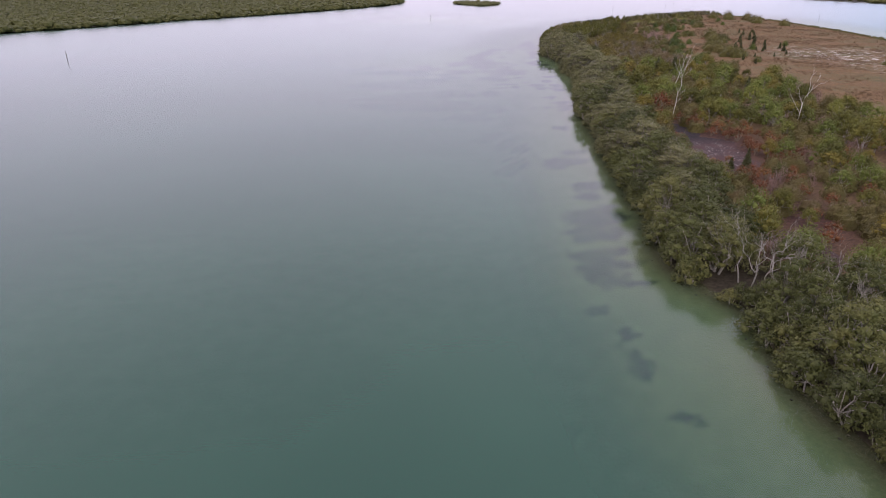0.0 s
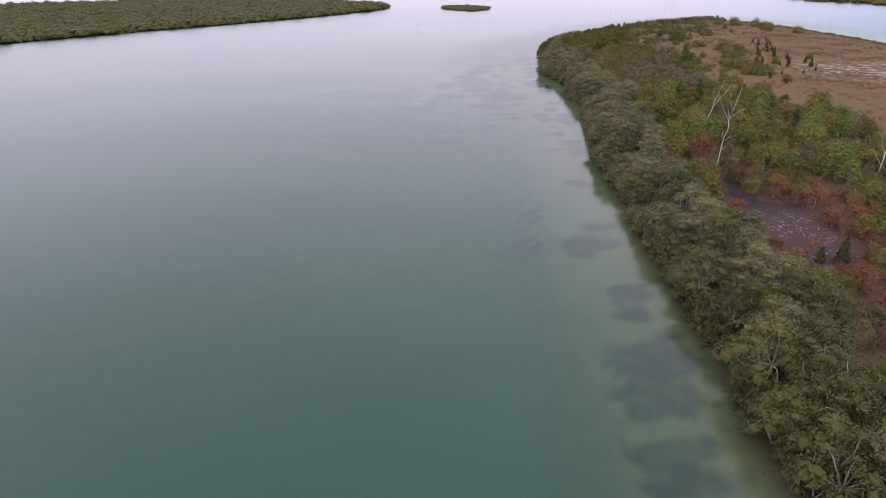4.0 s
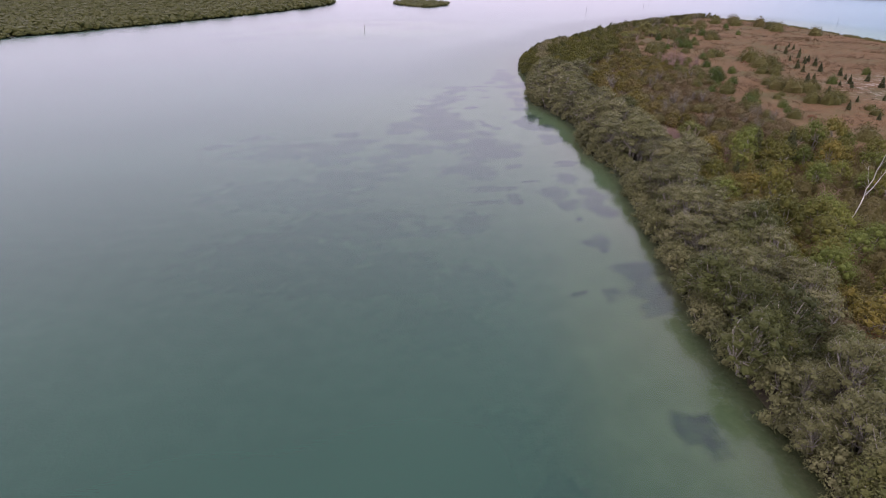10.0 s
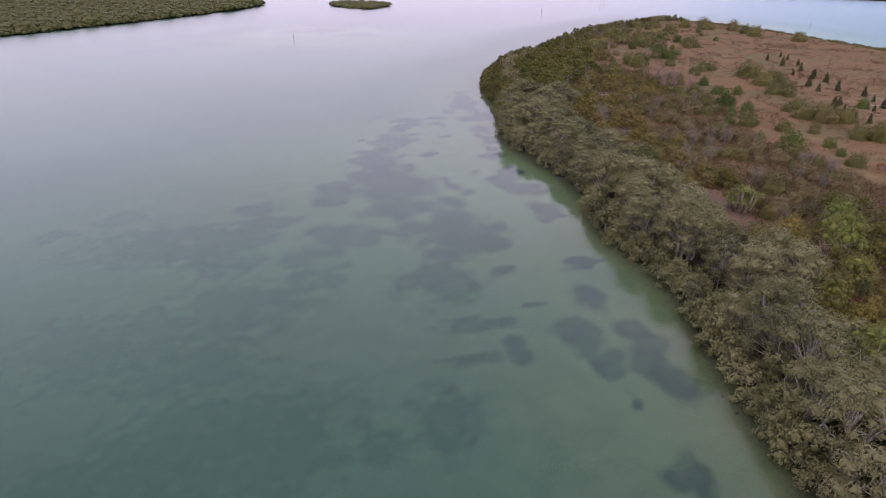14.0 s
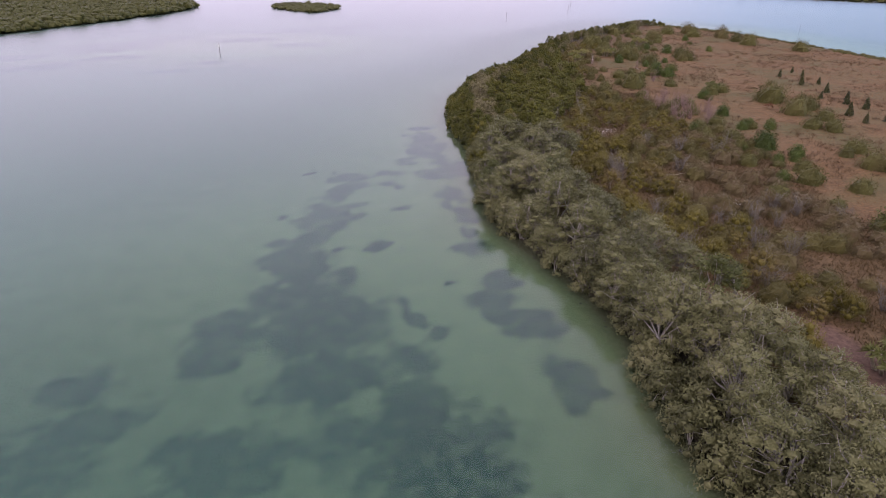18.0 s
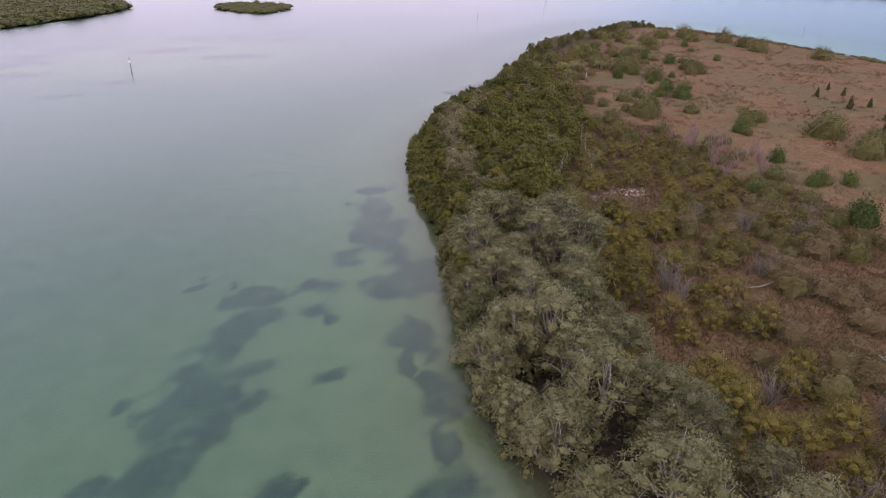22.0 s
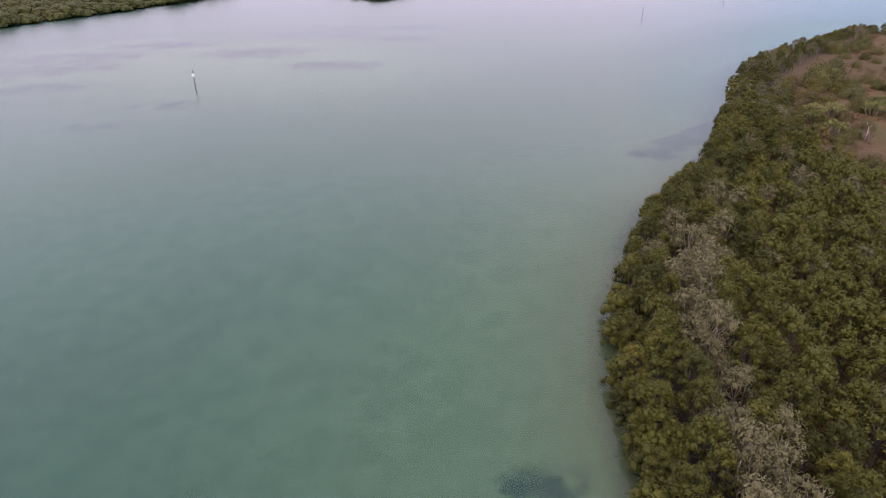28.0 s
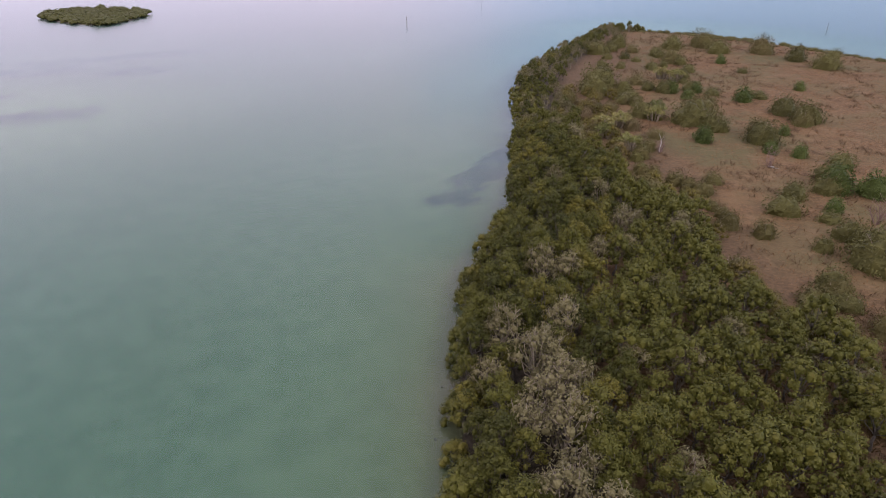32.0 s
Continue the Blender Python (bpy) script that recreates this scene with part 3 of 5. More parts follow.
def leaf_tris(rng, centres, outward, length, width, spread=0.75):
    """One slim triangular leaf at each centre, facing about outward."""
    n = len(centres)
    nn = outward + spread * rng.normal(size=(n, 3))
    nn /= np.linalg.norm(nn, axis=1)[:, None] + 1e-9
    a = np.cross(nn, rng.normal(size=(n, 3)))
    a /= np.linalg.norm(a, axis=1)[:, None] + 1e-9
    b = np.cross(nn, a)
    ln = (length * rng.uniform(0.65, 1.3, n))[:, None]
    wd = (width * rng.uniform(0.7, 1.25, n))[:, None]
    v = np.stack([centres + a * ln * 0.55, centres - a * ln * 0.45 + b * wd * 0.5, centres - a * ln * 0.45 - b * wd * 0.5], 1).reshape(-1, 3)
    return v, np.arange(3 * n).reshape(-1, 3)


ICO = bmesh.new()
bmesh.ops.create_icosphere(ICO, subdivisions=1, radius=1.0)
ICO_V = np.array([v.co[:] for v in ICO.verts])
ICO_F = np.array([[v.index for v in f.verts] for f in ICO.faces])
ICO.free()


def lobe_core(rng, centre, radius, flat):
    """The close inner leaf mass of a lobe, lumpy."""
    v = ICO_V * rng.uniform(0.7, 1.05, (len(ICO_V), 1)) * radius * np.array([1, 1, flat])
    return np.array(centre) + v, ICO_F


def lobe_leaves(rng, centre, radius, count, length, width, low=-0.35, flat=0.8, shell=0.72, spread=0.6):
    d = rng.normal(size=(int(count * 1.9) + 8, 3))
    d /= np.linalg.norm(d, axis=1)[:, None]
    d = d[d[:, 2] > low][:count]
    rad = radius * rng.uniform(shell, 1.08, len(d))[:, None]
    c = np.array(centre) + d * rad * np.array([1, 1, flat])
    out = d * np.array([1, 1, 1.1]) + np.array([0, 0, 0.25])
    return leaf_tris(rng, c, out, length, width, spread)


def bent(rng, a, b, n=4, sway=0.12):
    a, b = np.array(a, float), np.array(b, float)
    t = np.linspace(0, 1, n)[:, None]
    p = a + (b - a) * t
    p[1:-1] += rng.normal(size=(n - 2, 3)) * sway * np.linalg.norm(b - a) * 0.5
    return p


def crown_tree(seed, height, width, lobes, lobe_r, leaves, length, leaf_w, stems=2, base=0.15, flat=0.8, droop=0.95, twigs=0, low=-0.35, spread=0.5, core=0.6, fall=0.55, shell=0.72):
    """Trunk, limbs and leaves of a broad crown made of lobes."""
    rng = np.random.default_rng(seed)
    wood, green = [], []
    fork = 0.30 * height
    trunk = tube(bent(rng, (0, 0, -0.3), (0.06 * width * rng.uniform(-1, 1), 0.06 * width * rng.uniform(-1, 1), fork), 4, 0.10), np.linspace(0.032, 0.02, 4) * height, 6)
    forks = [np.array([0.0, 0.0, fork])]
    for _ in range(stems - 1):
        a, q = rng.uniform(0, 6.283), width * rng.uniform(0.12, 0.3)
        top = np.array([q * math.cos(a), q * math.sin(a), fork * rng.uniform(0.8, 1.5)])
        wood.append(tube(bent(rng, (top[0] * 0.25, top[1] * 0.25, -0.25), top, 4, 0.12), np.linspace(0.024, 0.014, 4) * height, 5))
        forks.append(top)
    for i in range(lobes):
        a = 2.399963 * i + rng.uniform(-0.4, 0.4)
        q = math.sqrt((i + 0.35) / lobes)
        rr = (0.5 * width - 0.6 * lobe_r) * q * rng.uniform(0.9, 1.1)
        dome = max(0.0, 1 - droop * q * q) ** fall
        z = base * height + (height - base * height - 0.75 * lobe_r) * dome * rng.uniform(0.78, 1.06)
        c = np.array([rr * math.cos(a), rr * math.sin(a), z])
        r = lobe_r * rng.uniform(0.7, 1.3)
        green.append(lobe_leaves(rng, c, r, max(10, int(leaves * (r / lobe_r) ** 2)), length, leaf_w, low, flat, shell, spread))
        if core:
            green.append(lobe_core(rng, c - np.array([0, 0, 0.12 * r]), core * r, flat))
        if i % 2 == 0 or twigs:
            f = min(forks, key=lambda k: np.linalg.norm(k[:2] - c[:2]))
            wood.append(tube(bent(rng, f, c + np.array([0, 0, 0.3 * r]), 3, 0.2), np.linspace(0.013, 0.004, 3) * height, 3))
        for _ in range(twigs):
            e = c + r * np.array([rng.uniform(-0.9, 0.9), rng.uniform(-0.9, 0.9), rng.uniform(0.1, 0.55 + 0.45 * flat)])
            wood.append(tube(bent(rng, c - np.array([0, 0, 0.6 * r]), e, 3, 0.15), (0.034, 0.024, 0.010), 3))
    return trunk, joined(wood), joined(green)


def dome_shrub(seed, height, width, leaves, length, leaf_w, lump=0.42, stems=8, spread=1.1):
    """A dense rounded shrub: stems, a lumpy inner mass and leaves over it down to the ground."""
    rng = np.random.default_rng(seed)

    def reach(d):
        return 1.0 + np.array([lump * noise.noise((2.1 * a + seed, 2.1 * b, 2.1 * c)) + 0.6 * lump * noise.noise((5.2 * a, 5.2 * b + seed, 5.2 * c)) for a, b, c in d])

    size = np.array([0.5 * width, 0.5 * width * rng.uniform(0.8, 1.0), height])
    d = rng.normal(size=(int(leaves * 2.4), 3))
    d /= np.linalg.norm(d, axis=1)[:, None]
    d = d[d[:, 2] > -0.02][:leaves]
    far = reach(d)[:, None] * rng.uniform(0.72, 1.06, (len(d), 1))
    green = [leaf_tris(rng, d * far * size * 0.92 + np.array([0, 0, 0.04]), d * np.array([1, 1, 0.7]) + np.array([0, 0, 0.35]), length, leaf_w, spread)]
    seg, rings = 11, (0.0, 0.42, 0.85, 1.22)
    dirs = np.array([(math.cos(6.2832 * k / seg) * math.cos(e), math.sin(6.2832 * k / seg) * math.cos(e), math.sin(e)) for e in rings for k in range(seg)] + [(0, 0, 1)])
    core = dirs * reach(dirs)[:, None] * size * 0.70
    core[:seg, 2] = -0.08
    faces = []
    for r in range(3):
        for k in range(seg):
            a, b = r * seg + k, r * seg + (k + 1) % seg
            faces += [(a, b, b + seg), (a, b + seg, a + seg)]
    faces += [(3 * seg + k, 3 * seg + (k + 1) % seg, 4 * seg) for k in range(seg)]
    green.append((core, np.array(faces)))
    wood = []
    for _ in range(stems):
        a, q = rng.uniform(0, 6.283), rng.uniform(0.25, 0.8)
        e = np.array([math.cos(a) * q, math.sin(a) * q, rng.uniform(0.5, 0.88) * math.sqrt(1.15 - q * q)]) * size
        wood.append(tube(bent(rng, (0.1 * e[0], 0.1 * e[1], -0.1), e, 4, 0.15), (0.04, 0.032, 0.024, 0.01), 3))
    return None, joined(wood), joined(green)


def branching(seed, height, spread, levels, kids, r0, sides=5, lean=(0, 0), start=0.3):
    """Bare limbs that fork again and again."""
    rng = np.random.default_rng(seed)
    out = []

    def grow(a, way, length, r, level):
        b = a + way * length
        p = bent(rng, a, b, 4, 0.16)
        out.append(tube(p, np.linspace(r, r * 0.55, 4), max(3, sides - level)))
        if level >= levels:
            return
        for k in range(kids + int(rng.integers(0, 2))):
            t = rng.uniform(start, 1.0) if k else 1.0
            s = p[0] + (p[-1] - p[0]) * t if t < 1 else p[-1]
            w = way + spread * rng.normal(size=3) + np.array([0, 0, 0.25])
            w /= np.linalg.norm(w)
            grow(s, w, length * rng.uniform(0.5, 0.8), r * 0.52, level + 1)

    w0 = np.array([lean[0], lean[1], 1.0])
    grow(np.array([0, 0, -0.2]), w0 / np.linalg.norm(w0), height * 0.45, r0, 0)
    return joined(out)


def bare_shrub(seed, height, width, stems, mat_r=0.02):
    rng = np.random.default_rng(seed)
    out = []
    for _ in range(stems):
        a = rng.uniform(0, 6.283)
        e = np.array([width * 0.5 * math.cos(a) * rng.uniform(0.2, 1), width * 0.5 * math.sin(a) * rng.uniform(0.2, 1), height * rng.uniform(0.6, 1)])
        p = bent(rng, (0.08 * math.cos(a), 0.08 * math.sin(a), -0.1), e, 4, 0.2)
        out.append(tube(p, np.linspace(mat_r, mat_r * 0.35, 4), 3))
        for _ in range(4):
            s = p[int(rng.integers(1, 4))]
            out.append(tube(bent(rng, s, s + np.array([rng.normal() * 0.3, rng.normal() * 0.3, rng.uniform(0.1, 0.5)]) * height * 0.5, 3), (mat_r * 0.5, mat_r * 0.35, mat_r * 0.2), 3))
    return joined(out)


def cedar_shape(seed, leaves=420):
    rng = np.random.default_rng(seed)
    z = 1 - np.sqrt(rng.uniform(0, 1, leaves))
    a = rng.uniform(0, 6.283, leaves)
    r = (1 - z) ** 0.8 * 0.27 * rng.uniform(0.6, 1.12, leaves) * (1 + 0.14 * np.sin(3 * a + 9 * z + seed))
    c = np.stack([r * np.cos(a), r * np.sin(a), 0.06 + z * 0.98], 1)
    out = np.stack([np.cos(a), np.sin(a), np.full(leaves, 0.7)], 1)
    return tube([(0, 0, -0.06), (0, 0, 0.4), (0.01, 0, 0.9)], (0.03, 0.02, 0.006), 5), None, leaf_tris(rng, c, out, 0.15, 0.075, 0.5)


def yucca_shape(seed, heads=7, blades=70, width=2.2, height=1.9):
    rng = np.random.default_rng(seed)
    wood, green = [], []
    for i in range(heads):
        a = 2.4 * i
        q = math.sqrt(i / heads) * width * 0.5
        top = np.array([q * math.cos(a), q * math.sin(a), height * rng.uniform(0.45, 0.8) * (1 - 0.25 * i / heads)])
        wood.append(tube(bent(rng, (top[0] * 0.6, top[1] * 0.6, -0.15), top, 4, 0.08), (0.10, 0.09, 0.08, 0.05), 6))
        d = rng.normal(size=(blades, 3))
        d[:, 2] = np.abs(d[:, 2]) * 0.9 - 0.35
        d /= np.linalg.norm(d, axis=1)[:, None]
        ln = rng.uniform(0.45, 0.75, blades)[:, None] * 0.8
        side = np.cross(d, rng.normal(size=(blades, 3)))
        side /= np.linalg.norm(side, axis=1)[:, None]
        tip = top + d * ln - np.array([0, 0, 1]) * 0.12 * ln
        v = np.stack([top + d * 0.1 + side * 0.045, top + d * 0.1 - side * 0.045, tip], 1).reshape(-1, 3)
        green.append((v, np.arange(3 * blades).reshape(-1, 3)))
    return None, joined(wood), joined(green)


def part(name, mesh, parent, label=""):
    ob = new(name, mesh)
    ob.parent = parent
    return tagged(ob, label)


class Kind:
    """Shape variants (trunk, limbs, leaves) of one kind of plant, as meshes for single plants and as arrays for thickets."""

    def __init__(self, name, shapes, wood_mat, leaf_mat, label, category, group, leaf_name="crown", thin=None):
        self.thin = thin or shapes
        self.name, self.shapes, self.label, self.category, self.group = name, shapes, label, category, group
        self.mats, self.names = (wood_mat, wood_mat, leaf_mat), ("trunk", "limbwork", leaf_name)
        self.meshes = [[mesh_of(name + "_" + p, *a, m, p != leaf_name) if a else None for a, p, m in zip(s, self.names, self.mats)] for s in shapes]

    def one(self, x, y, z, size, label="", tall=1.0, variant=None):
        """One plant: an empty at its foot with its parts."""
        k = int(RNG.integers(len(self.shapes))) if variant is None else variant
        e = new(self.name)
        e.empty_display_size = 0.3
        e.matrix_basis = Matrix.LocRotScale((x, y, z), Euler((0, 0, RNG.uniform(0, 6.283))), (size, size, size * tall))
        for p, me in zip(self.names, self.meshes[k]):
            if me:
                ob = part(p, me, e)
                if p == "limbwork":
                    tagged(ob, kind="stuff")
        return tagged(e, label or self.label, self.category, self.group)

    def thicket(self, name, places, label):
        """Many plants as one thing of kind stuff: woods and leaves joined."""
        wood, green = [], []
        for x, y, z, size, tall in places:
            t, w, g = self.thin[int(RNG.integers(len(self.thin)))]
            turn = RNG.uniform(0, 6.283)
            wood += [moved(a, x, y, z, turn, size, tall) for a in (t, w) if a]
            green += [moved(a, x, y, z, turn, size, tall) for a in (g,) if a]
        e = tagged(new(name), label, self.category, kind="stuff")
        if wood:
            tagged(part("limbwork", mesh_of(name + "_limbwork", *joined(wood), self.mats[0], True), e), kind="stuff")
        if green:
            tagged(part("leafage", mesh_of(name + "_leafage", *joined(green), self.mats[2]), e), kind="stuff")
        return e


# ---- ground sheet and water ----
def lines(lo, hi, step, inner_hi=None, inner_step=None, reach=6000):
    a = list(np.arange(lo, hi, step))
    if inner_hi:
        a += list(np.arange(hi, inner_hi, inner_step))
    end, g = a[-1], inner_step or step
    while end < reach:
        g *= 1.28
        end += g
        a.append(end)
    beg, g = a[0], step
    while beg > -reach:
        g *= 1.28
        beg -= g
        a.insert(0, beg)
    return np.array(a)


GX, GY = lines(-50, 62, 1.0, 232, 3.0), lines(18, 366, 1.0, 470, 3.0)
XX, YY = np.meshgrid(GX, GY)
XF, YF = XX.ravel(), YY.ravel()
DF = outline_distance(XF, YF, ISLAND)
ZF = land_height(XF, YF, DF)
nx, ny = len(GX), len(GY)
ii = (np.arange(ny - 1)[:, None] * nx + np.arange(nx - 1)[None]).ravel()
QUADS = np.stack([ii, ii + 1, ii + nx + 1, ii + nx], 1)


def put_attribute(me, name, values):
    me.attributes.new(name, "FLOAT", "POINT").data.foreach_set("value", np.asarray(values, np.float32))


gm = mesh_of("ground", np.stack([XF, YF, ZF], 1), QUADS, M_GROUND, True)
put_attribute(gm, "sea", np.clip((-0.3 - DF) / 2.5, 0, 1))
edge_gap = XF - field_x(YF) + 5 * wavy(XF, YF, 12, 3.0)
sparse = np.clip((YF - 186) / 14, 0, 1) * np.clip((DF - 8) / 4, 0, 1) * np.clip((262 - YF) / 10, 0, 1)
put_attribute(gm, "field", np.maximum(np.clip(edge_gap / 5, 0, 1), 0.25 * sparse) * np.clip(DF / 2, 0, 1))
put_attribute(gm, "sand", 0.6 * np.clip((2.8 - np.hypot((XF - 65.3) / 1.5, YF - 266.8)) / 1.2, 0, 1) + np.clip((XF - 118 + 0.3 * (YF - 200)) / 25, 0, 1) * np.clip((250 - YF) / 50, 0, 1) * np.clip((DF - 4) / 10, 0, 1) + 0.5 * np.clip(1 - np.hypot(XF - 135, YF - 232) / 30, 0, 1))
put_attribute(gm, "bare", np.clip((2.3 - track_gap(XF, YF)) / 1.2, 0, 1))
put_attribute(gm, "ashy", np.clip((110 - YF) / 5, 0, 1))
# strip of mud under the shore belt, darkened for tree shade as well
put_attribute(gm, "shaded_mud", np.clip((9.5 - DF) / 2.5, 0, 1) * np.clip((150 - XF) / 10, 0, 1))
put_attribute(gm, "burnt", burnt(XF, YF))
put_attribute(gm, "scorched", np.maximum(0.85 * np.clip(1.5 - 1.1 * np.hypot((XF - 45) / 11, (YF - 106) / 24), 0, 1), 0.9 * np.clip(1.5 - 1.2 * np.hypot((XF - 43.5) / 7, (YF - 73) / 14), 0, 1)))
put_attribute(gm, "bank", np.exp(-np.maximum(-DF, 0) / 5.5))
put_attribute(gm, "meadow", meadow(XF, YF))
tagged(new("ground", gm), "dry grassland island and pale sandy sea floor with dark weed", "ground", kind="structure")
GX, GY = lines(-50, 62, 2.0, 232, 8.0), lines(18, 366, 2.0, 470, 8.0)
XX, YY = np.meshgrid(GX, GY)
XF, YF = XX.ravel(), YY.ravel()
DF = outline_distance(XF, YF, ISLAND)
ZF = land_height(XF, YF, DF)
nx, ny = len(GX), len(GY)
ii = (np.arange(ny - 1)[:, None] * nx + np.arange(nx - 1)[None]).ravel()
QUADS = np.stack([ii, ii + 1, ii + nx + 1, ii + nx], 1)
wm = mesh_of("water", np.stack([XF, YF, np.zeros_like(XF)], 1), QUADS, M_WATER, True)
SILT = np.exp(-np.maximum(-DF, 0) / (3.4 + 0.8 * wavy(XF, YF, 14, 5.0)))
put_attribute(wm, "silt", 0.95 * SILT)
put_attribute(wm, "turbid", np.clip(0.10 + 0.88 * (1 - np.exp(-np.maximum(-ZF, 0) / 1.35)) + 0.5 * SILT, 0, 0.97))
put_attribute(wm, "shoal", np.clip((YF - 150) / 90, 0, 1) * np.clip((560 - YF) / 160, 0, 1) * np.clip((150 - XF) / 60, 0, 1))
put_attribute(wm, "wake", np.exp(-(((XF - 52) / 15) ** 2 + ((YF - 342) / 14) ** 2)))
put_attribute(wm, "ruffle", np.clip(0.05 + np.maximum(-DF - 6, 0) / 160.0, 0.05, 0.26))
tagged(new("water", wm), "calm green sea with faint ripples and sky reflections", "water", kind="structure")


def height_at(x, y):
    d = outline_distance(np.array([x], float), np.array([y], float), ISLAND)
    return float(land_height(np.array([x], float), np.array([y], float), d)[0])


# ---- kinds of plants ----
GREY = Kind("grey_mangrove", [crown_tree(k, 5.6, 5.0, 28, 0.74, 150, 0.15, 0.085, 3, 0.12, 0.62, 0.84, 2, spread=0.5, fall=0.7, core=0.5) for k in range(1, 7)], M_BARK, M_GREY,
            "grey-green mangrove with pale limbs on the muddy shore", "mangrove", "mangroves along the shore")
# green trees; part of the leaf's darkness is lower light put into colour
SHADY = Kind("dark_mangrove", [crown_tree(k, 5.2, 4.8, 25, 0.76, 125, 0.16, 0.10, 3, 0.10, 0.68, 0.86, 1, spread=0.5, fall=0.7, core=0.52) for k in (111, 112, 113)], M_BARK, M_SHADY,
             "dense green mangrove, leaf colour partly darkened for lower light", "mangrove", "mangroves along the shore")
LOW = Kind("mangrove_sapling", [crown_tree(k, 2.3, 3.0, 13, 0.52, 48, 0.19, 0.12, 2, 0.03, 0.8, 0.98, fall=0.8, core=0.5) for k in range(7, 11)], M_BARK, M_GREY,
           "low grey-green mangrove at the water's edge", "mangrove", "low mangroves at the water's edge", "crown",
           [crown_tree(k, 2.3, 3.0, 8, 0.62, 34, 0.24, 0.15, 1, 0.03, 0.8, 0.98, fall=0.8, core=0.5) for k in range(7, 10)])
# the same saplings in the darkened leaf, lower light painted into their colour
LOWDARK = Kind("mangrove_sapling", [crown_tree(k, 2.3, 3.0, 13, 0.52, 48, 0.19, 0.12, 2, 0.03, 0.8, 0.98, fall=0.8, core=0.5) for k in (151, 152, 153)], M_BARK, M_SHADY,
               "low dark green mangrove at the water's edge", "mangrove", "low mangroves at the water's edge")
GREEN = Kind("green_mangrove", [crown_tree(k, 4.2, 2.9, 27, 0.36, 50, 0.13, 0.09, 2, 0.14, 1.2, 0.82, low=-0.15, core=0.62, shell=0.80) for k in range(11, 17)], M_SHADEBARK, M_GREEN,
             "dense dark green mangrove with small rounded leaf clumps", "mangrove", "green mangroves of the thicket", "crown",
             [crown_tree(k, 4.2, 2.9, 21, 0.41, 27, 0.18, 0.13, 1, 0.14, 1.2, 0.82, low=-0.1, core=0.66, shell=0.82) for k in range(11, 15)])
GREENLOW = Kind("green_mangrove_sapling", [crown_tree(k, 2.4, 2.6, 18, 0.38, 36, 0.15, 0.10, 2, 0.02, 1.1, 0.98, core=0.8, fall=0.8, shell=0.84) for k in range(17, 20)], M_SHADEBARK, M_GREEN,
                "low dark green mangrove at the water's edge", "mangrove", "low mangroves at the water's edge", "crown",
                [crown_tree(k, 2.4, 2.6, 11, 0.48, 24, 0.20, 0.14, 1, 0.02, 1.1, 0.98, core=0.8, fall=0.8, shell=0.84) for k in range(17, 20)])
PALE = Kind("pale_mangrove", [crown_tree(k, 4.4, 3.2, 15, 0.52, 44, 0.17, 0.10, 2, 0.20, 0.9, 0.88, 3, core=0.45) for k in range(21, 25)], M_TWIG, M_PALE,
            "thin pale mangrove dying back among green ones", "mangrove", "dying mangroves")
OLIVE = Kind("olive_shrub", [dome_shrub(k, 1.9, 3.3, 1100, 0.16, 0.08, 0.34, spread=0.8) for k in range(31, 36)], M_TWIG, M_OLIVE,
             "low rounded olive-yellow shrub in dry grass", "shrub", "olive shrubs", "foliage",
             [dome_shrub(k, 1.9, 3.3, 620, 0.20, 0.10, 0.34, 4, 0.8) for k in range(36, 40)])
YELLOW = Kind("yellow_shrub", [crown_tree(k, 3.1, 4.3, 19, 0.74, 100, 0.15, 0.075, 3, 0.03, 1.05, 0.97, 2, spread=0.7, core=0.5, fall=0.7, shell=0.55) for k in (121, 122, 123, 124)], M_TWIG, M_YELLOW,
              "tall yellow-green feathery shrub behind the shore mangroves", "shrub", "yellow-green shrubs", "foliage")
DRY = Kind("dry_shrub", [(None, bare_shrub(k, 2.4, 3.0, 22, 0.035), None) for k in (131, 132, 133)], M_DRY, M_DRY, "leafless grey shrub of fine dry branches", "shrub", "dry grey shrubs")
OLIVEFAR = Kind("olive_shrub", [dome_shrub(k, 2.0, 3.3, 1300, 0.16, 0.08, 0.30, spread=0.8) for k in range(141, 145)], M_TWIG, M_SAGE, "low rounded olive-yellow shrub in dry grass", "shrub", "olive shrubs", "foliage",
                OLIVE.thin)
WOOD = Kind("scrub_tree", [crown_tree(k, 3.8, 3.8, 17, 0.66, 62, 0.22, 0.12, 2, 0.10, 1.0, 0.95, spread=0.8, core=0.5) for k in range(41, 46)], M_BARK, M_FOREST,
            "bushy dark green tree of the island scrub", "tree", "scrub trees")
BUSH = Kind("round_bush", [dome_shrub(k, 1.5, 2.1, 800, 0.19, 0.075, 0.24, 5, 0.9) for k in range(51, 54)], M_TWIG, M_BUSH,
            "round bright green bush standing in dry grass", "bush", "round bushes in the grass", "foliage")
CEDAR = Kind("cedar", [cedar_shape(k) for k in (61, 62, 63)], M_BARK, M_CEDAR, "small dark conical cedar in dry grass", "cedar tree", "young cedars")
FEATHER = Kind("feathery_tree", [crown_tree(k, 4.0, 4.4, 24, 0.72, 72, 0.22, 0.07, 2, 0.04, 1.1, 0.97, spread=0.8, core=0.42, fall=0.7) for k in range(55, 59)], M_BARK, M_FEATHER,
               "soft feathery bright green tree in the scrub", "tree", "feathery trees")
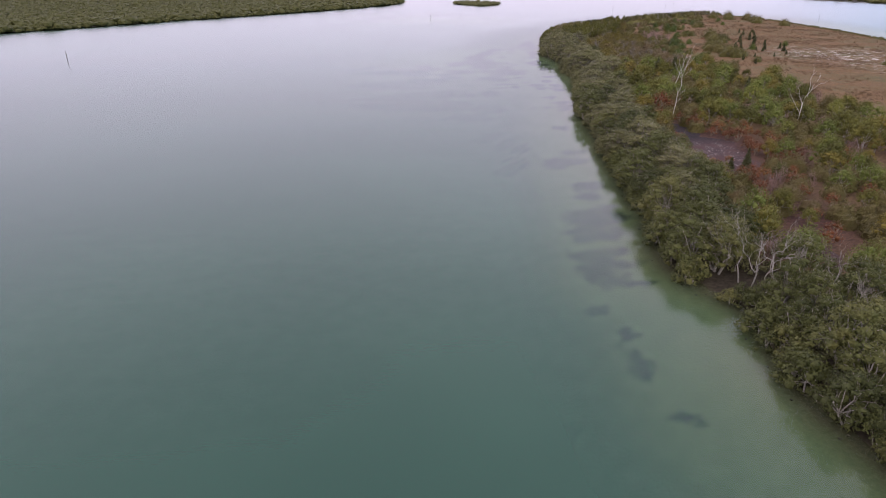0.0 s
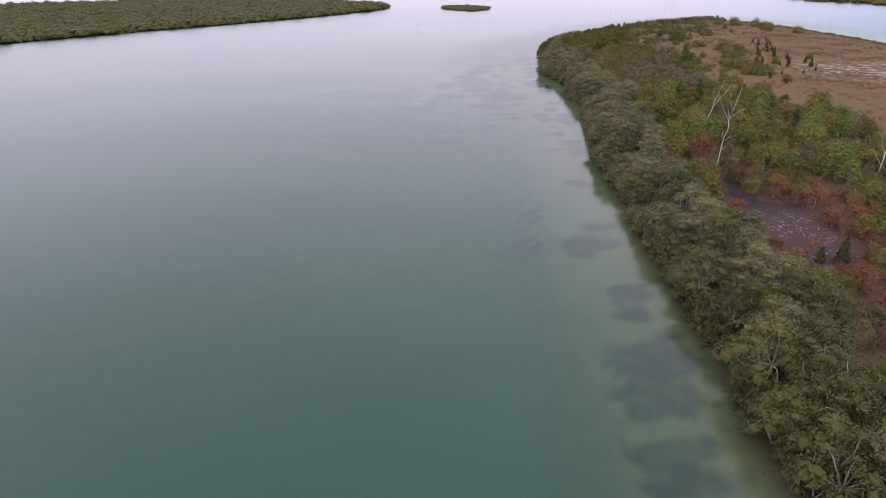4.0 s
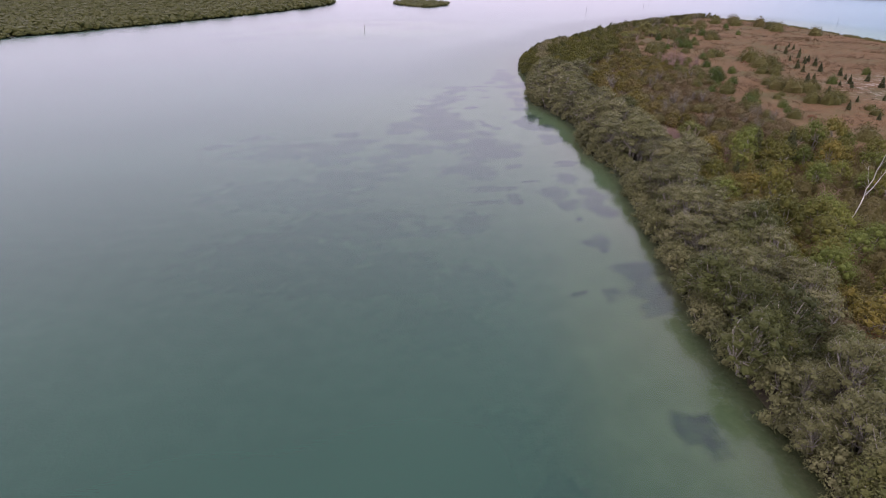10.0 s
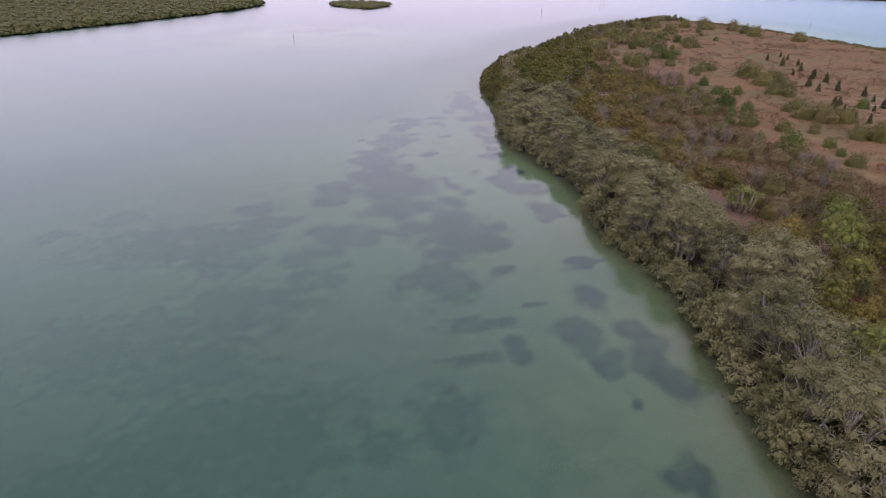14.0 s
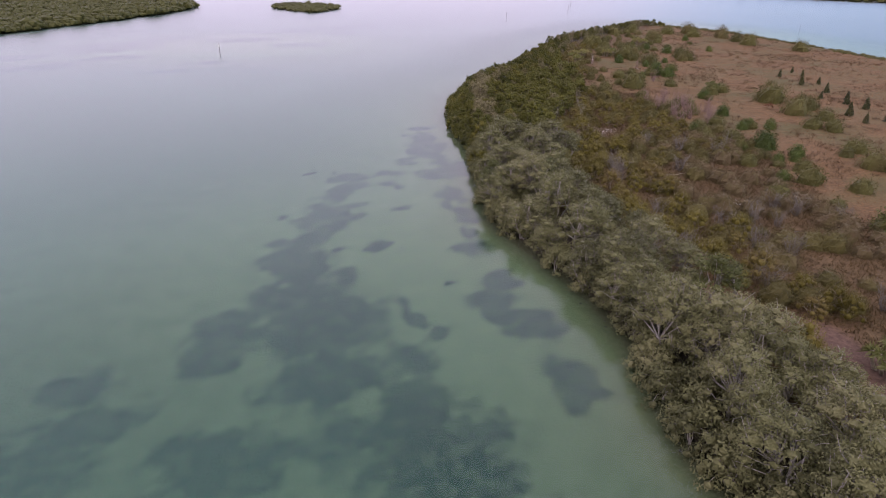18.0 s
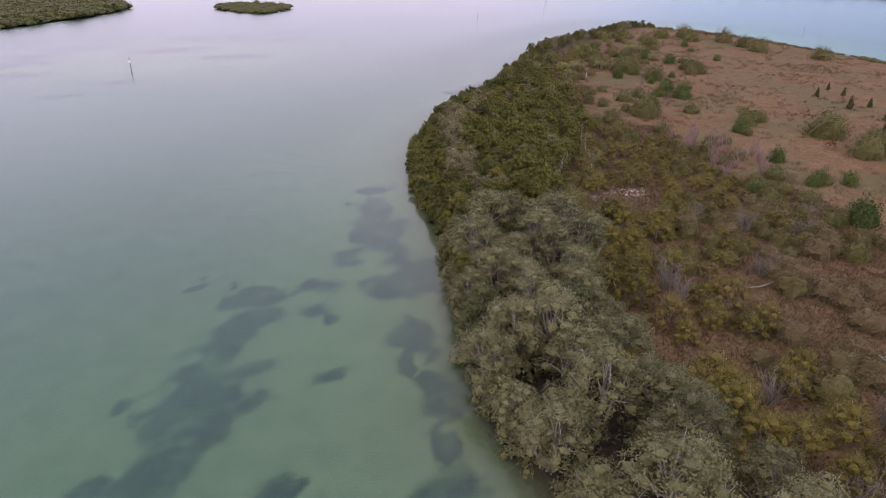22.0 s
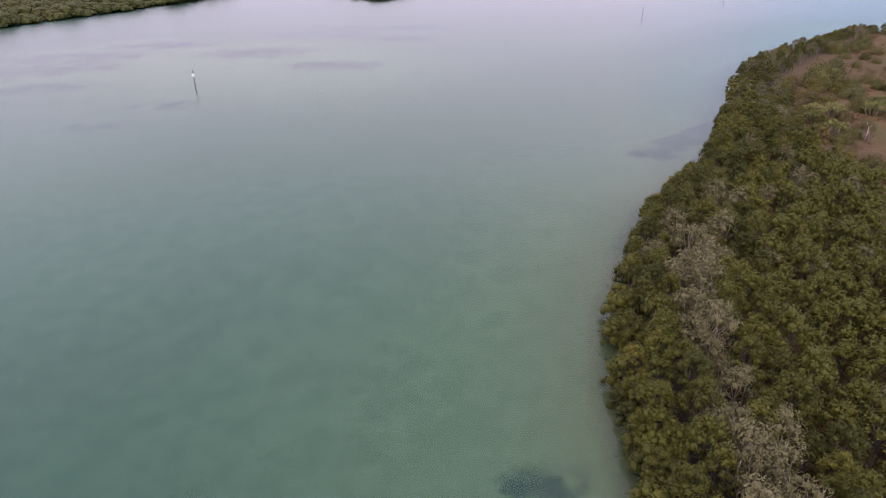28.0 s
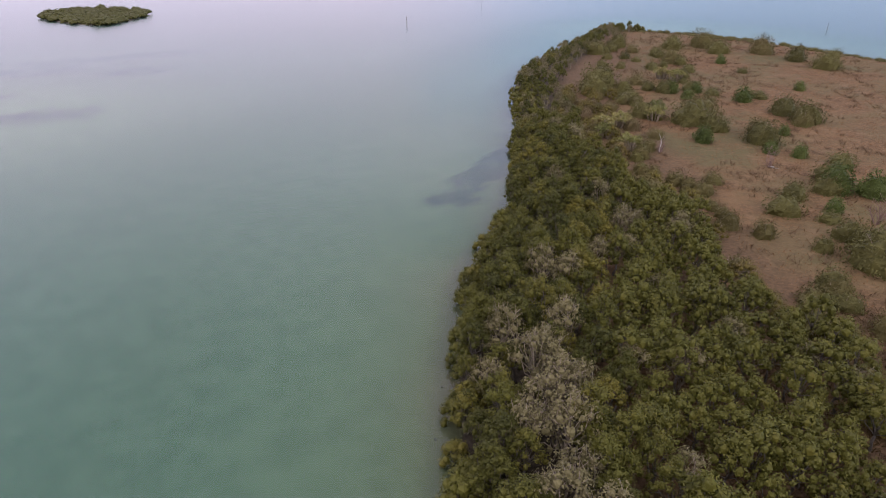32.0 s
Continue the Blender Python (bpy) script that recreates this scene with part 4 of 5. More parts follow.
REDS = Kind("scorched_shrub", [crown_tree(k, 2.4, 2.6, 11, 0.55, 40, 0.18, 0.07, 3, 0.12, 1.1, 0.9, 2, core=0.4) for k in (71, 72, 73)], M_TWIG, M_RED,
            "rust-red scorched shrub beside burnt ground", "shrub", "scorched shrubs", "foliage")
YUCCA = Kind("yucca", [yucca_shape(k, 13, 60) for k in (81, 82, 83)], M_TWIG, M_YUCCA, "clump of spiky grey-green yucca rosettes", "yucca", "yucca clumps", "rosette")
BARE = Kind("bare_shrub", [(None, bare_shrub(k, 2.3, 2.0, 14, 0.032), None) for k in (91, 92, 93)], M_ROSY, M_ROSY, "leafless grey-brown twiggy shrub", "shrub", "leafless shrubs")

# ---- scatter by zones ----
def scatter(x0, x1, y0, y1, step, jitter=0.42):
    gx, gy = np.meshgrid(np.arange(x0, x1, step), np.arange(y0, y1, step))
    gx = gx + (np.arange(gx.shape[0])[:, None] % 2) * step * 0.5
    x = gx.ravel() + RNG.uniform(-jitter, jitter, gx.size) * step
    y = gy.ravel() + RNG.uniform(-jitter, jitter, gx.size) * step
    d = outline_distance(x, y, ISLAND)
    return x, y, d, land_height(x, y, d)


def settle(kind, x, y, z, sizes, talls, keep, thicket_name, thicket_label, limit=300):
    """The nearest to the west shore stand singly, the rest as one thicket."""
    idx = np.nonzero(keep)[0]
    near = outline_distance(x, y, ISLAND)
    idx = idx[np.argsort(near[idx])]
    for i in idx[:limit]:
        kind.one(x[i], y[i], z[i], sizes[i], tall=talls[i])
    rest = idx[limit:]
    if len(rest):
        kind.thicket(thicket_name, [(x[i], y[i], z[i], sizes[i], talls[i]) for i in rest], thicket_label)


# grey mangroves on the shore, south of the bend
x, y, d, z = scatter(20, 70, 22, 262, 3.4)
belt = np.interp(y, (20, 150, 225, 240, 252, 262), (8.0, 9.0, 10.0, 12.5, 14.5, 12.0)) + 1.6 * wavy(x, y, 9, 6.0)
keep = (d > 0.1) & (d < belt) & (x < 64) & (np.hypot(x - 29.0, y - 52.8) > 3.4)
# darkened trees get commoner southward, painting in lower light; one dark tree further north
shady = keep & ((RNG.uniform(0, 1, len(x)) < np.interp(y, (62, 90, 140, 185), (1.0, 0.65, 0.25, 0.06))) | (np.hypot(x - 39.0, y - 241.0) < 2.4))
settle(SHADY, x, y, z, RNG.uniform(0.75, 1.3, len(x)), RNG.uniform(0.82, 1.05, len(x)), shady, "dark_mangrove_thicket", "green mangroves, leaf colour partly darkened for lower light")
keep &= ~shady
settle(GREY, x, y, z, np.interp(d, (0.1, 3, 9), (0.84, 1.04, 0.88)) * RNG.uniform(0.74, 1.32, len(x)), RNG.uniform(0.80, 1.08, len(x)), keep, "mangrove_thicket", "grey-green mangrove thicket along the shore")
# low skirt of mangroves at the water's edge
x, y, d, z = scatter(20, 70, 22, 262, 1.5)
keep = (d > -0.8) & (d < 1.0) & (x < 60)
z = np.maximum(z, -0.15)
under = (d > 1.0) & (d < 8) & (x < 60) & (RNG.uniform(0, 1, len(x)) < 0.24)
# the southern fringe takes the leaf darkened for lower light
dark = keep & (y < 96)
settle(LOWDARK, x, y, z, RNG.uniform(0.75, 1.25, len(x)), RNG.uniform(0.85, 1.4, len(x)), dark, "dark_mangrove_fringe", "low green mangrove fringe at the water's edge, colour darkened for lower light", 120)
keep &= ~dark
LOW.thicket("mangrove_understorey", [(a, b, c, e, 1.0) for a, b, c, e in zip(x[under], y[under], z[under], RNG.uniform(0.8, 1.3, len(x)))], "grey-green mangrove undergrowth")
settle(LOW, x, y, z, RNG.uniform(0.75, 1.25, len(x)), RNG.uniform(0.85, 1.4, len(x)), keep, "mangrove_fringe", "low mangrove fringe at the water's edge", 220)
# scrub woodland behind it
x, y, d, z = scatter(28, 100, 20, 200, 3.2)
gap = x - field_x(y) + 5 * wavy(x, y, 12, 3.0)
inner = (d > 8.5) & (gap < 0) & (y < 188 + 5 * wavy(x, y, 10, 1.0)) & (burnt(x, y) < RNG.uniform(0.2, 0.8, len(x)))
pick = RNG.uniform(0, 1, len(x)) + 0.25 * wavy(x, y, 14, 8.0)
near_burn = (np.hypot((x - 45) / 12, (y - 106) / 26) < 1) | (np.hypot((x - 43.5) / 7, (y - 73) / 14) < 1)
red = inner & ((near_burn & (pick < 0.45)) | (pick < 0.05))
bright = inner & ~red & (pick > 0.28) & (pick < 0.46)
olive = inner & ~red & (pick > 0.60)
bare = inner & ~red & ~olive & (pick > 0.54)
wood = inner & ~red & ~olive & ~bare & ~bright
settle(FEATHER, x, y, z, RNG.uniform(0.65, 1.25, len(x)), RNG.uniform(0.85, 1.2, len(x)), bright, "bright_scrub", "bright green scrub", 100)
settle(WOOD, x, y, z, RNG.uniform(0.55, 1.4, len(x)), RNG.uniform(0.85, 1.25, len(x)), wood, "scrub_woodland", "dark green scrub woodland")
settle(OLIVE, x, y, z, RNG.uniform(0.9, 1.45, len(x)), RNG.uniform(0.9, 1.2, len(x)), olive, "olive_scrub", "olive-yellow scrub", 60)
settle(REDS, x, y, z, RNG.uniform(0.7, 1.15, len(x)), RNG.uniform(0.8, 1.2, len(x)), red, "scorched_scrub", "rust-red scorched scrub")
settle(BARE, x, y, z, RNG.uniform(0.9, 1.5, len(x)), RNG.uniform(0.9, 1.2, len(x)), bare, "bare_scrub", "leafless scrub")
# open low scrub between the shore and the grass
x, y, d, z = scatter(40, 110, 186, 300, 2.9)
YELLOW_TO = np.interp(y, (186, 225, 240, 252, 262), (17, 22, 29, 29, 22)) + 2.5 * wavy(x, y, 8, 4.0)
gap = x - field_x(y) + 4 * wavy(x, y, 9, 3.0)
dens = RNG.uniform(0, 1, len(x)) - 0.35 * wavy(x, y, 8, 7.0)
inner = (d > np.interp(y, (225, 240, 252, 262), (9.5, 14.0, 16.0, 12.0))) & (gap < 0) & (y < 264) & (np.hypot((x - 65.3) / 5.2, (y - 264.3) / 4.6) > 1) & (dens < 0.72) & (track_gap(x, y) > 3.2) & (d > YELLOW_TO - 5) & (np.hypot((x - 64.2) / 3.6, (y - 241) / 2.6) > 1) & (np.hypot((x - 63.5) / 3.5, (y - 248.5) / 4.0) > 1)
bare = inner & (dens < 0.14)
settle(DRY, x, y, z, RNG.uniform(0.7, 1.2, len(x)), RNG.uniform(0.9, 1.2, len(x)), bare, "dry_scrub", "leafless scrub")
settle(OLIVE, x, y, z, RNG.uniform(0.65, 1.4, len(x)), RNG.uniform(0.7, 1.05, len(x)), inner & ~bare, "olive_scrub", "olive-yellow scrub", 60)
# taller yellow-olive shrubs close behind the shore trees
x, y, d, z = scatter(36, 84, 112, 266, 3.0)
outer = np.interp(y, (112, 150, 186, 225, 240, 252, 262), (12, 14, 17, 22, 29, 29, 22)) + 2.5 * wavy(x, y, 8, 4.0)
inner = (d > np.interp(y, (225, 240, 252, 262), (8.0, 10.5, 12.5, 11.5))) & (d < outer) & (np.hypot((x - 65.3) / 5.2, (y - 264.3) / 4.6) > 1) & (x < field_x(y) - 3) & (burnt(x, y) < 0.1)
inner &= (track_gap(x, y) > 2.6) & (np.hypot((x - 64.2) / 3.6, (y - 241) / 2.6) > 1) & (np.hypot((x - 63.5) / 3.5, (y - 248.5) / 4.0) > 1)
lot = RNG.uniform(0, 1, len(x))
settle(YELLOW, x, y, z, RNG.uniform(0.62, 1.12, len(x)), RNG.uniform(0.85, 1.15, len(x)), inner & (lot < 0.74), "yellow_scrub", "yellow-green scrub behind the shore trees", 300)
settle(DRY, x, y, z, RNG.uniform(0.8, 1.3, len(x)), RNG.uniform(0.9, 1.2, len(x)), inner & (lot > 0.88), "dry_scrub", "leafless scrub")
# dense green mangroves round the bend
x, y, d, z = scatter(36, 120, 244, 350, 1.82)
width = np.interp(y, (254, 263, 275, 285, 296, 308, 321, 335, 345), (0, 12, 21, 25, 25, 21, 15, 9, 7)) + 2 * wavy(x, y, 7, 2.0)
gap = x - field_x(y)
inner = (d > -0.3) & (d < width) & (gap < 0) & (np.hypot((x - 65.3) / 5.2, (y - 264.3) / 4.6) > 1)
pale = inner & (np.abs(d - 5.2 - 0.9 * wavy(x, y, 8, 1.5)) < 1.6) & (y > 268) & (y < 306) & (RNG.uniform(0, 1, len(x)) < 0.9)
pale |= inner & (RNG.uniform(0, 1, len(x)) < 0.05)
size = np.interp(d, (-0.3, 3, 20), (0.70, 0.95, 0.85)) * RNG.uniform(0.78, 1.22, len(x))
settle(GREEN, x, y, z, size, RNG.uniform(0.9, 1.12, len(x)), inner & ~pale, "green_mangrove_thicket", "dense dark green mangrove thicket")
settle(PALE, x, y, z, size, RNG.uniform(0.95, 1.15, len(x)), pale, "pale_mangroves", "dying mangroves")
x, y, d, z = scatter(36, 120, 254, 350, 1.5)
settle(GREENLOW, x, y, np.maximum(z, -0.15), RNG.uniform(0.7, 1.1, len(x)), RNG.uniform(0.8, 1.15, len(x)), (d > -0.7) & (d < 0.9) & (x < 100), "green_fringe", "low green mangrove fringe")
# olive scrub between those mangroves and the grass
x, y, d, z = scatter(44, 130, 246, 372, 2.3)
gap = x - field_x(y) + 3 * wavy(x, y, 9, 3.0)
width = np.interp(y, (244, 258, 275, 285, 296, 308, 321, 335, 345, 372), (8, 12, 20, 24, 24, 20, 14, 8, 6, 7))
inner = (d > width) & (RNG.uniform(0, 1, len(x)) < np.interp(gap, (-5, 2), (0.82, 0.06))) & (gap < 3) & (np.hypot((x - 65.3) / 5.2, (y - 264.3) / 4.6) > 1)
lot = RNG.uniform(0, 1, len(x)) + 0.3 * wavy(x, y, 7, 5.0)
settle(YELLOW, x, y, z, RNG.uniform(0.45, 0.8, len(x)), RNG.uniform(0.8, 1.05, len(x)), inner & (lot < 0.62) & (gap < -1), "yellow_scrub", "yellow-green scrub at the edge of the grass", 150)
settle(OLIVE, x, y, z, RNG.uniform(0.6, 1.1, len(x)), RNG.uniform(0.85, 1.2, len(x)), inner & ((lot >= 0.62) | (gap >= -1)), "olive_scrub", "olive-yellow scrub", 40)
# shrubs thinning out into the grass
x, y, d, z = scatter(60, 150, 196, 420, 4.6)
gap = x - field_x(y)
inner = (d > 8) & (gap > -6) & (RNG.uniform(0, 1, len(x)) + 0.3 * wavy(x, y, 10, 2.4) < np.interp(gap, (-6, 8, 26, 45), (0.45, 0.22, 0.06, -0.2)) + 0.28 * np.clip((y - 345) / 15, 0, 1) * np.clip((40 - gap) / 20, 0, 1))
settle(OLIVEFAR, x, y, z, RNG.uniform(0.7, 1.5, len(x)), RNG.uniform(0.75, 1.1, len(x)), inner, "edge_scrub", "scattered olive shrubs in dry grass", 30)
# the far shore strip
x, y, d, z = scatter(76, 190, 344, 440, 2.4)
inner = (d > 0.6) & (d < 9 + 2 * wavy(x, y, 9, 2.0)) & (x < 172) & (x - y < -230)
grey = inner & (RNG.uniform(0, 1, len(x)) < 0.42)
settle(PALE, x, y, z, RNG.uniform(0.5, 0.75, len(x)), RNG.uniform(0.8, 1.1, len(x)), grey, "far_mangroves", "pale mangroves", 40)
settle(GREEN, x, y, z, RNG.uniform(0.5, 0.8, len(x)), RNG.uniform(0.8, 1.1, len(x)), inner & ~grey, "far_mangrove_thicket", "green mangroves on the far point", 60)
x, y, d, z = scatter(76, 190, 344, 440, 2.0)
settle(GREENLOW, x, y, z, RNG.uniform(0.6, 1.0, len(x)), RNG.uniform(0.8, 1.1, len(x)), (d > -0.3) & (d < 4) & (x < 176) & (x - y < -225), "far_fringe", "low green mangroves on the far point", 0)
x, y, d, z = scatter(32, 62, 76, 136, 2.3)
ring = np.hypot((x - 45) / 10, (y - 107) / 24)
settle(REDS, x, y, z, RNG.uniform(0.4, 0.85, len(x)), RNG.uniform(0.7, 1.2, len(x)), (d > 8) & (ring < 1.1) & (burnt(x, y) < 0.4) & (RNG.uniform(0, 1, len(x)) < 0.6), "scorched_scrub", "rust-red scorched scrub")
x, y, d, z = scatter(95, 196, 180, 440, 1.9)
inner = (d > 0.3) & (d < 4.5 + 3.5 * wavy(x, y, 14, 2.0)) & (x > 150) & (RNG.uniform(0, 1, len(x)) < 0.9)
settle(OLIVEFAR, x, y, z, RNG.uniform(0.5, 0.95, len(x)), RNG.uniform(0.35, 0.6, len(x)), inner, "shore_scrub", "low olive scrub on the far shore of the island", 20)

# ---- plants that stand out in the grass ----
CEDARS = [(136, 306, 2.3), (133, 295, 3.0), (142, 305, 2.2), (138, 295, 2.2), (132, 286, 2.8), (126, 281, 2.0), (119, 266, 3.2), (127, 275, 2.7), (130, 278, 2.4), (127, 270, 3.0),
          (122, 260, 3.0), (123, 253, 2.8), (118, 242, 2.6), (125, 245, 2.7), (122, 236, 3.1), (108, 244, 3.2), (111, 246, 2.6), (107, 240, 2.2), (121, 248, 1.8), (115, 237, 2.0),
          (119, 228, 1.9), (112, 222, 1.5), (105, 221, 1.6), (98, 214, 2.3), (103, 213, 1.5), (100, 209, 1.4), (98, 205, 1.8), (105, 231, 2.2), (117, 260, 2.4), (114, 240, 1.7), (144, 311, 1.9), (60.2, 183, 5.2), (63.6, 179.5, 6.0), (52, 163, 4.2), (50, 170, 4.0), (71, 150, 5.0)]
for cx, cy, h in CEDARS:
    CEDAR.one(cx, cy, height_at(cx, cy), 0.84 * h)
for cx, cy, s in [(108, 313, 1.3), (101, 287, 1.0), (95, 272, 1.0), (92, 262, 0.8), (94, 263, 0.8), (97, 261, 0.9), (87, 250, 1.5), (89, 245, 0.9), (81, 260, 1.1), (78, 217, 1.5), (86, 218, 0.8),
                  (132, 255, 0.9), (84, 213, 0.6), (83, 250, 0.6), (84, 243, 0.7), (87, 243, 0.7), (79, 236, 0.7), (114, 243, 1.0), (125, 362, 1.1), (129, 360, 0.9), (124, 357, 0.8), (155, 378, 0.9),
                  (131, 351, 1.2), (107, 337, 1.1), (113, 326, 0.8), (106, 316, 1.5), (120, 334, 0.7), (147, 352, 0.8), (111, 329, 0.8), (100, 312, 0.8)]:
    BUSH.one(cx, cy, height_at(cx, cy), 1.55 * s)
for cx, cy, s in [(113, 281, 1.7), (110, 270, 1.4), (115, 273, 1.3), (96, 237, 1.2), (98, 234, 1.4), (101, 233, 1.2), (95, 222, 1.1), (98, 220, 1.3), (101, 222, 1.1), (85, 191, 1.2), (114, 333, 1.35),
                  (113, 345, 1.7), (130, 342, 1.2), (127, 336, 1.0), (115, 371, 1.9), (112, 368, 1.5), (150, 407, 1.5), (168, 396, 1.7), (173, 382, 1.7), (170, 363, 1.6), (146, 384, 1.3), (139, 402, 1.4),
                  (116, 346, 1.5), (92, 302, 1.5), (94, 304, 1.2), (129, 337, 1.3), (117, 336, 1.0), (165, 388, 1.4), (172, 372, 1.4), (176, 345, 1.4), (160, 398, 1.4)]:
    OLIVEFAR.one(cx, cy, height_at(cx, cy), 1.4 * s, "broad olive-green shrub standing alone in dry grass")
CEDAR.one(44.9, 90.6, height_at(44.9, 90.6), 3.1, "dark conical cedar beside ash-covered ground")
CEDAR.one(42.9, 91.2, height_at(42.9, 91.2), 1.9)
FEATHER.one(61.5, 121.5, height_at(61.5, 121.5), 1.45, "large soft light green feathery tree in the scrub")
FEATHER.one(54.6, 125.5, height_at(54.6, 125.5), 1.15)
FEATHER.one(53.4, 96.2, height_at(53.4, 96.2), 0.85)
REDS.one(44.3, 129.2, height_at(44.3, 129.2), 1.7, "tall rust-red scorched tree beside burnt ground", 1.25)
for cx, cy, s in [(46.5, 131.5, 1.2), (42.2, 122.8, 1.2), (46.8, 118.5, 1.1), (38.9, 101.2, 1.0), (38.4, 97.4, 0.9), (40.4, 106.0, 0.9), (49.5, 113.5, 1.1), (43.5, 93.5, 0.7)]:
    REDS.one(cx, cy, height_at(cx, cy), s)
REDS.one(84, 205, height_at(84, 205), 0.9, "orange-brown withered shrub in dry grass", 0.7)
REDS.one(108, 275, height_at(108, 275), 0.8, "rust-red withered shrub in dry grass", 0.7)
for cx, cy, s in [(54.5, 194.6, 1.4), (95, 339, 1.1), (133, 369, 1.1), (109, 349, 1.0), (98, 348, 1.1), (101, 348, 1.1), (110, 350, 1.0), (113, 353, 0.9), (132, 372, 1.1), (78, 216, 1.0), (96, 345, 1.0), (103, 350, 0.9), (106, 291, 0.9), (108, 294, 1.0)]:
    YUCCA.one(cx, cy, height_at(cx, cy), 1.35 * s)
for cx, cy, s in [(88, 283, 1.4), (85, 279, 1.3), (90, 277, 1.5), (83, 268, 1.3), (92, 272, 1.3), (86, 286, 1.2), (90, 285, 1.4), (86, 275, 1.5), (87, 271, 1.4), (93, 275, 1.3), (101, 308, 1.3), (89, 279, 1.5), (84, 272, 1.2), (92, 281, 1.2), (106, 325, 1.0), (98, 336, 0.9), (88, 267, 1.1), (91, 270, 1.0)]:
    BARE.one(cx, cy, height_at(cx, cy), s)


# ---- bleached dead trees and driftwood ----
def dead_tree(x, y, seed, h, spread, lean, label, kids=2, levels=3, r=0.16, mat=M_WHITE):
    me = mesh_of("dead_tree", *branching(seed, h, spread, levels, kids, r, 7, lean, 0.55), mat, True)
    ob = new("dead_tree", me)
    ob.matrix_basis = pose(x, y, height_at(x, y), 0, 0, 0)
    return tagged(ob, label, "dead tree", "bleached dead trees")


def limbed_tree(x, y, seed, limbs, label):
    """A dead tree from its main limbs (start, end, thick end, thin end), with side twigs."""
    rng = np.random.default_rng(seed)
    out = []
    for p, q, r0, r1 in limbs:
        r0, r1 = 0.44 * r0, 0.44 * r1
        line = bent(rng, p, q, 6, 0.045)
        out.append(tube(line, np.linspace(r0, r1, 6), 7))
        for i in (2, 3, 4, 5):
            if r0 < 0.085:
                e = line[i] + (np.array(q) - np.array(p)) * rng.uniform(0.12, 0.28) + rng.normal(size=3) * 0.45
                out.append(tube(bent(rng, line[i], e, 3, 0.15), (r1 * 0.9, r1 * 0.6, r1 * 0.3), 4))
    ob = new("dead_tree", mesh_of("dead_tree", *joined(out), M_WHITE, True))
    ob.matrix_basis = pose(x, y, height_at(x, y))
    return tagged(ob, label, "dead tree", "bleached dead trees")


limbed_tree(45.3, 124.8, 5, [((0, 0, -0.3), (0.9, 0.5, 8.6), 0.17, 0.10), ((0.9, 0.5, 8.6), (2.6, 1.0, 14.0), 0.09, 0.03), ((0.8, 0.4, 8.0), (-0.9, 0.2, 11.0), 0.07, 0.025), ((0.85, 0.45, 8.3), (2.7, 0.2, 9.9), 0.06, 0.02),
                             ((1.2, 0.6, 9.6), (0.6, 0.9, 12.2), 0.05, 0.02), ((0.5, 0.3, 4.6), (1.7, 0.2, 5.8), 0.05, 0.02)], "tall slender bleached dead tree beside burnt ground")
limbed_tree(66.0, 117.5, 9, [((0, 0, -0.3), (0.4, 0.2, 4.6), 0.22, 0.15), ((0.4, 0.2, 4.6), (2.8, 0.6, 9.4), 0.13, 0.04), ((0.4, 0.2, 4.4), (-1.3, 0.0, 7.6), 0.11, 0.03), ((1.0, 0.3, 5.8), (1.2, 0.3, 10.6), 0.10, 0.03),
                             ((0.2, 0.1, 2.8), (-2.2, 0.2, 6.2), 0.09, 0.03), ((1.6, 0.4, 7.0), (4.4, 0.8, 8.8), 0.07, 0.02)], "forked bleached white dead tree above green scrub")
limbed_tree(54.0, 152.5, 12, [((0, 0, -0.3), (1.6, 0.3, 4.4), 0.20, 0.14), ((1.6, 0.3, 4.4), (3.0, 0.6, 9.2), 0.12, 0.05), ((1.7, 0.3, 4.6), (4.8, 0.8, 8.4), 0.10, 0.04), ((1.9, 0.35, 5.6), (1.2, 0.4, 8.0), 0.06, 0.03)],
            "leaning bleached dead tree forked into two raised limbs")
dead_tree(60, 139, 15, 3.6, 0.30, (0.1, 0.1), "short broken bleached snag", 1, 1, 0.16)
dead_tree(54, 163, 17, 3.0, 0.30, (0.0, 0.1), "short broken bleached snag", 1, 1, 0.15)
for bx, by, bh, bs in [(28.6, 54.6, 6.2, 31), (30.2, 52.4, 6.8, 32), (29.0, 53.2, 6.0, 33), (31.2, 54.8, 6.4, 40), (27.4, 57.6, 6.2, 41), (32.5, 47.6, 5.8, 34), (33.0, 44, 5.4, 35), (34.5, 46, 5.0, 36), (32, 95, 5.4, 37), (34, 92, 5.0, 38), (33, 113, 5.2, 39)]:
    dead_tree(bx, by, bs, bh, 0.42, (0.1 * math.sin(bs), 0.1 * math.cos(bs)), "leafless mangrove with pale twisted limbs on the shore", 2, 4, 0.09, M_BARK)
for bx, by, bh, bs in [(57, 270, 3.8, 51), (60, 273, 4.0, 52), (66, 275, 3.6, 53), (68, 280, 4.2, 54), (64, 284, 4.0, 55), (70, 285, 3.6, 56), (58, 265, 3.6, 57), (52, 258, 4.4, 58), (49, 252, 4.6, 59), (47, 246, 4.6, 60), (45, 233, 4.8, 61), (44, 214, 4.8, 62), (41, 196, 4.8, 63), (40, 176, 5.0, 64), (38, 160, 5.0, 65)]:
    dead_tree(bx, by, bs, bh, 0.40, (0.1 * math.sin(bs), 0.1 * math.cos(bs)), "leafless grey mangrove with fine pale branches", 2, 4, 0.06, M_BARK)
dead_tree(98, 336, 19, 3.0, 0.35, (0.0, 0.0), "small bleached dead stem in dry grass", 1, 2, 0.08)


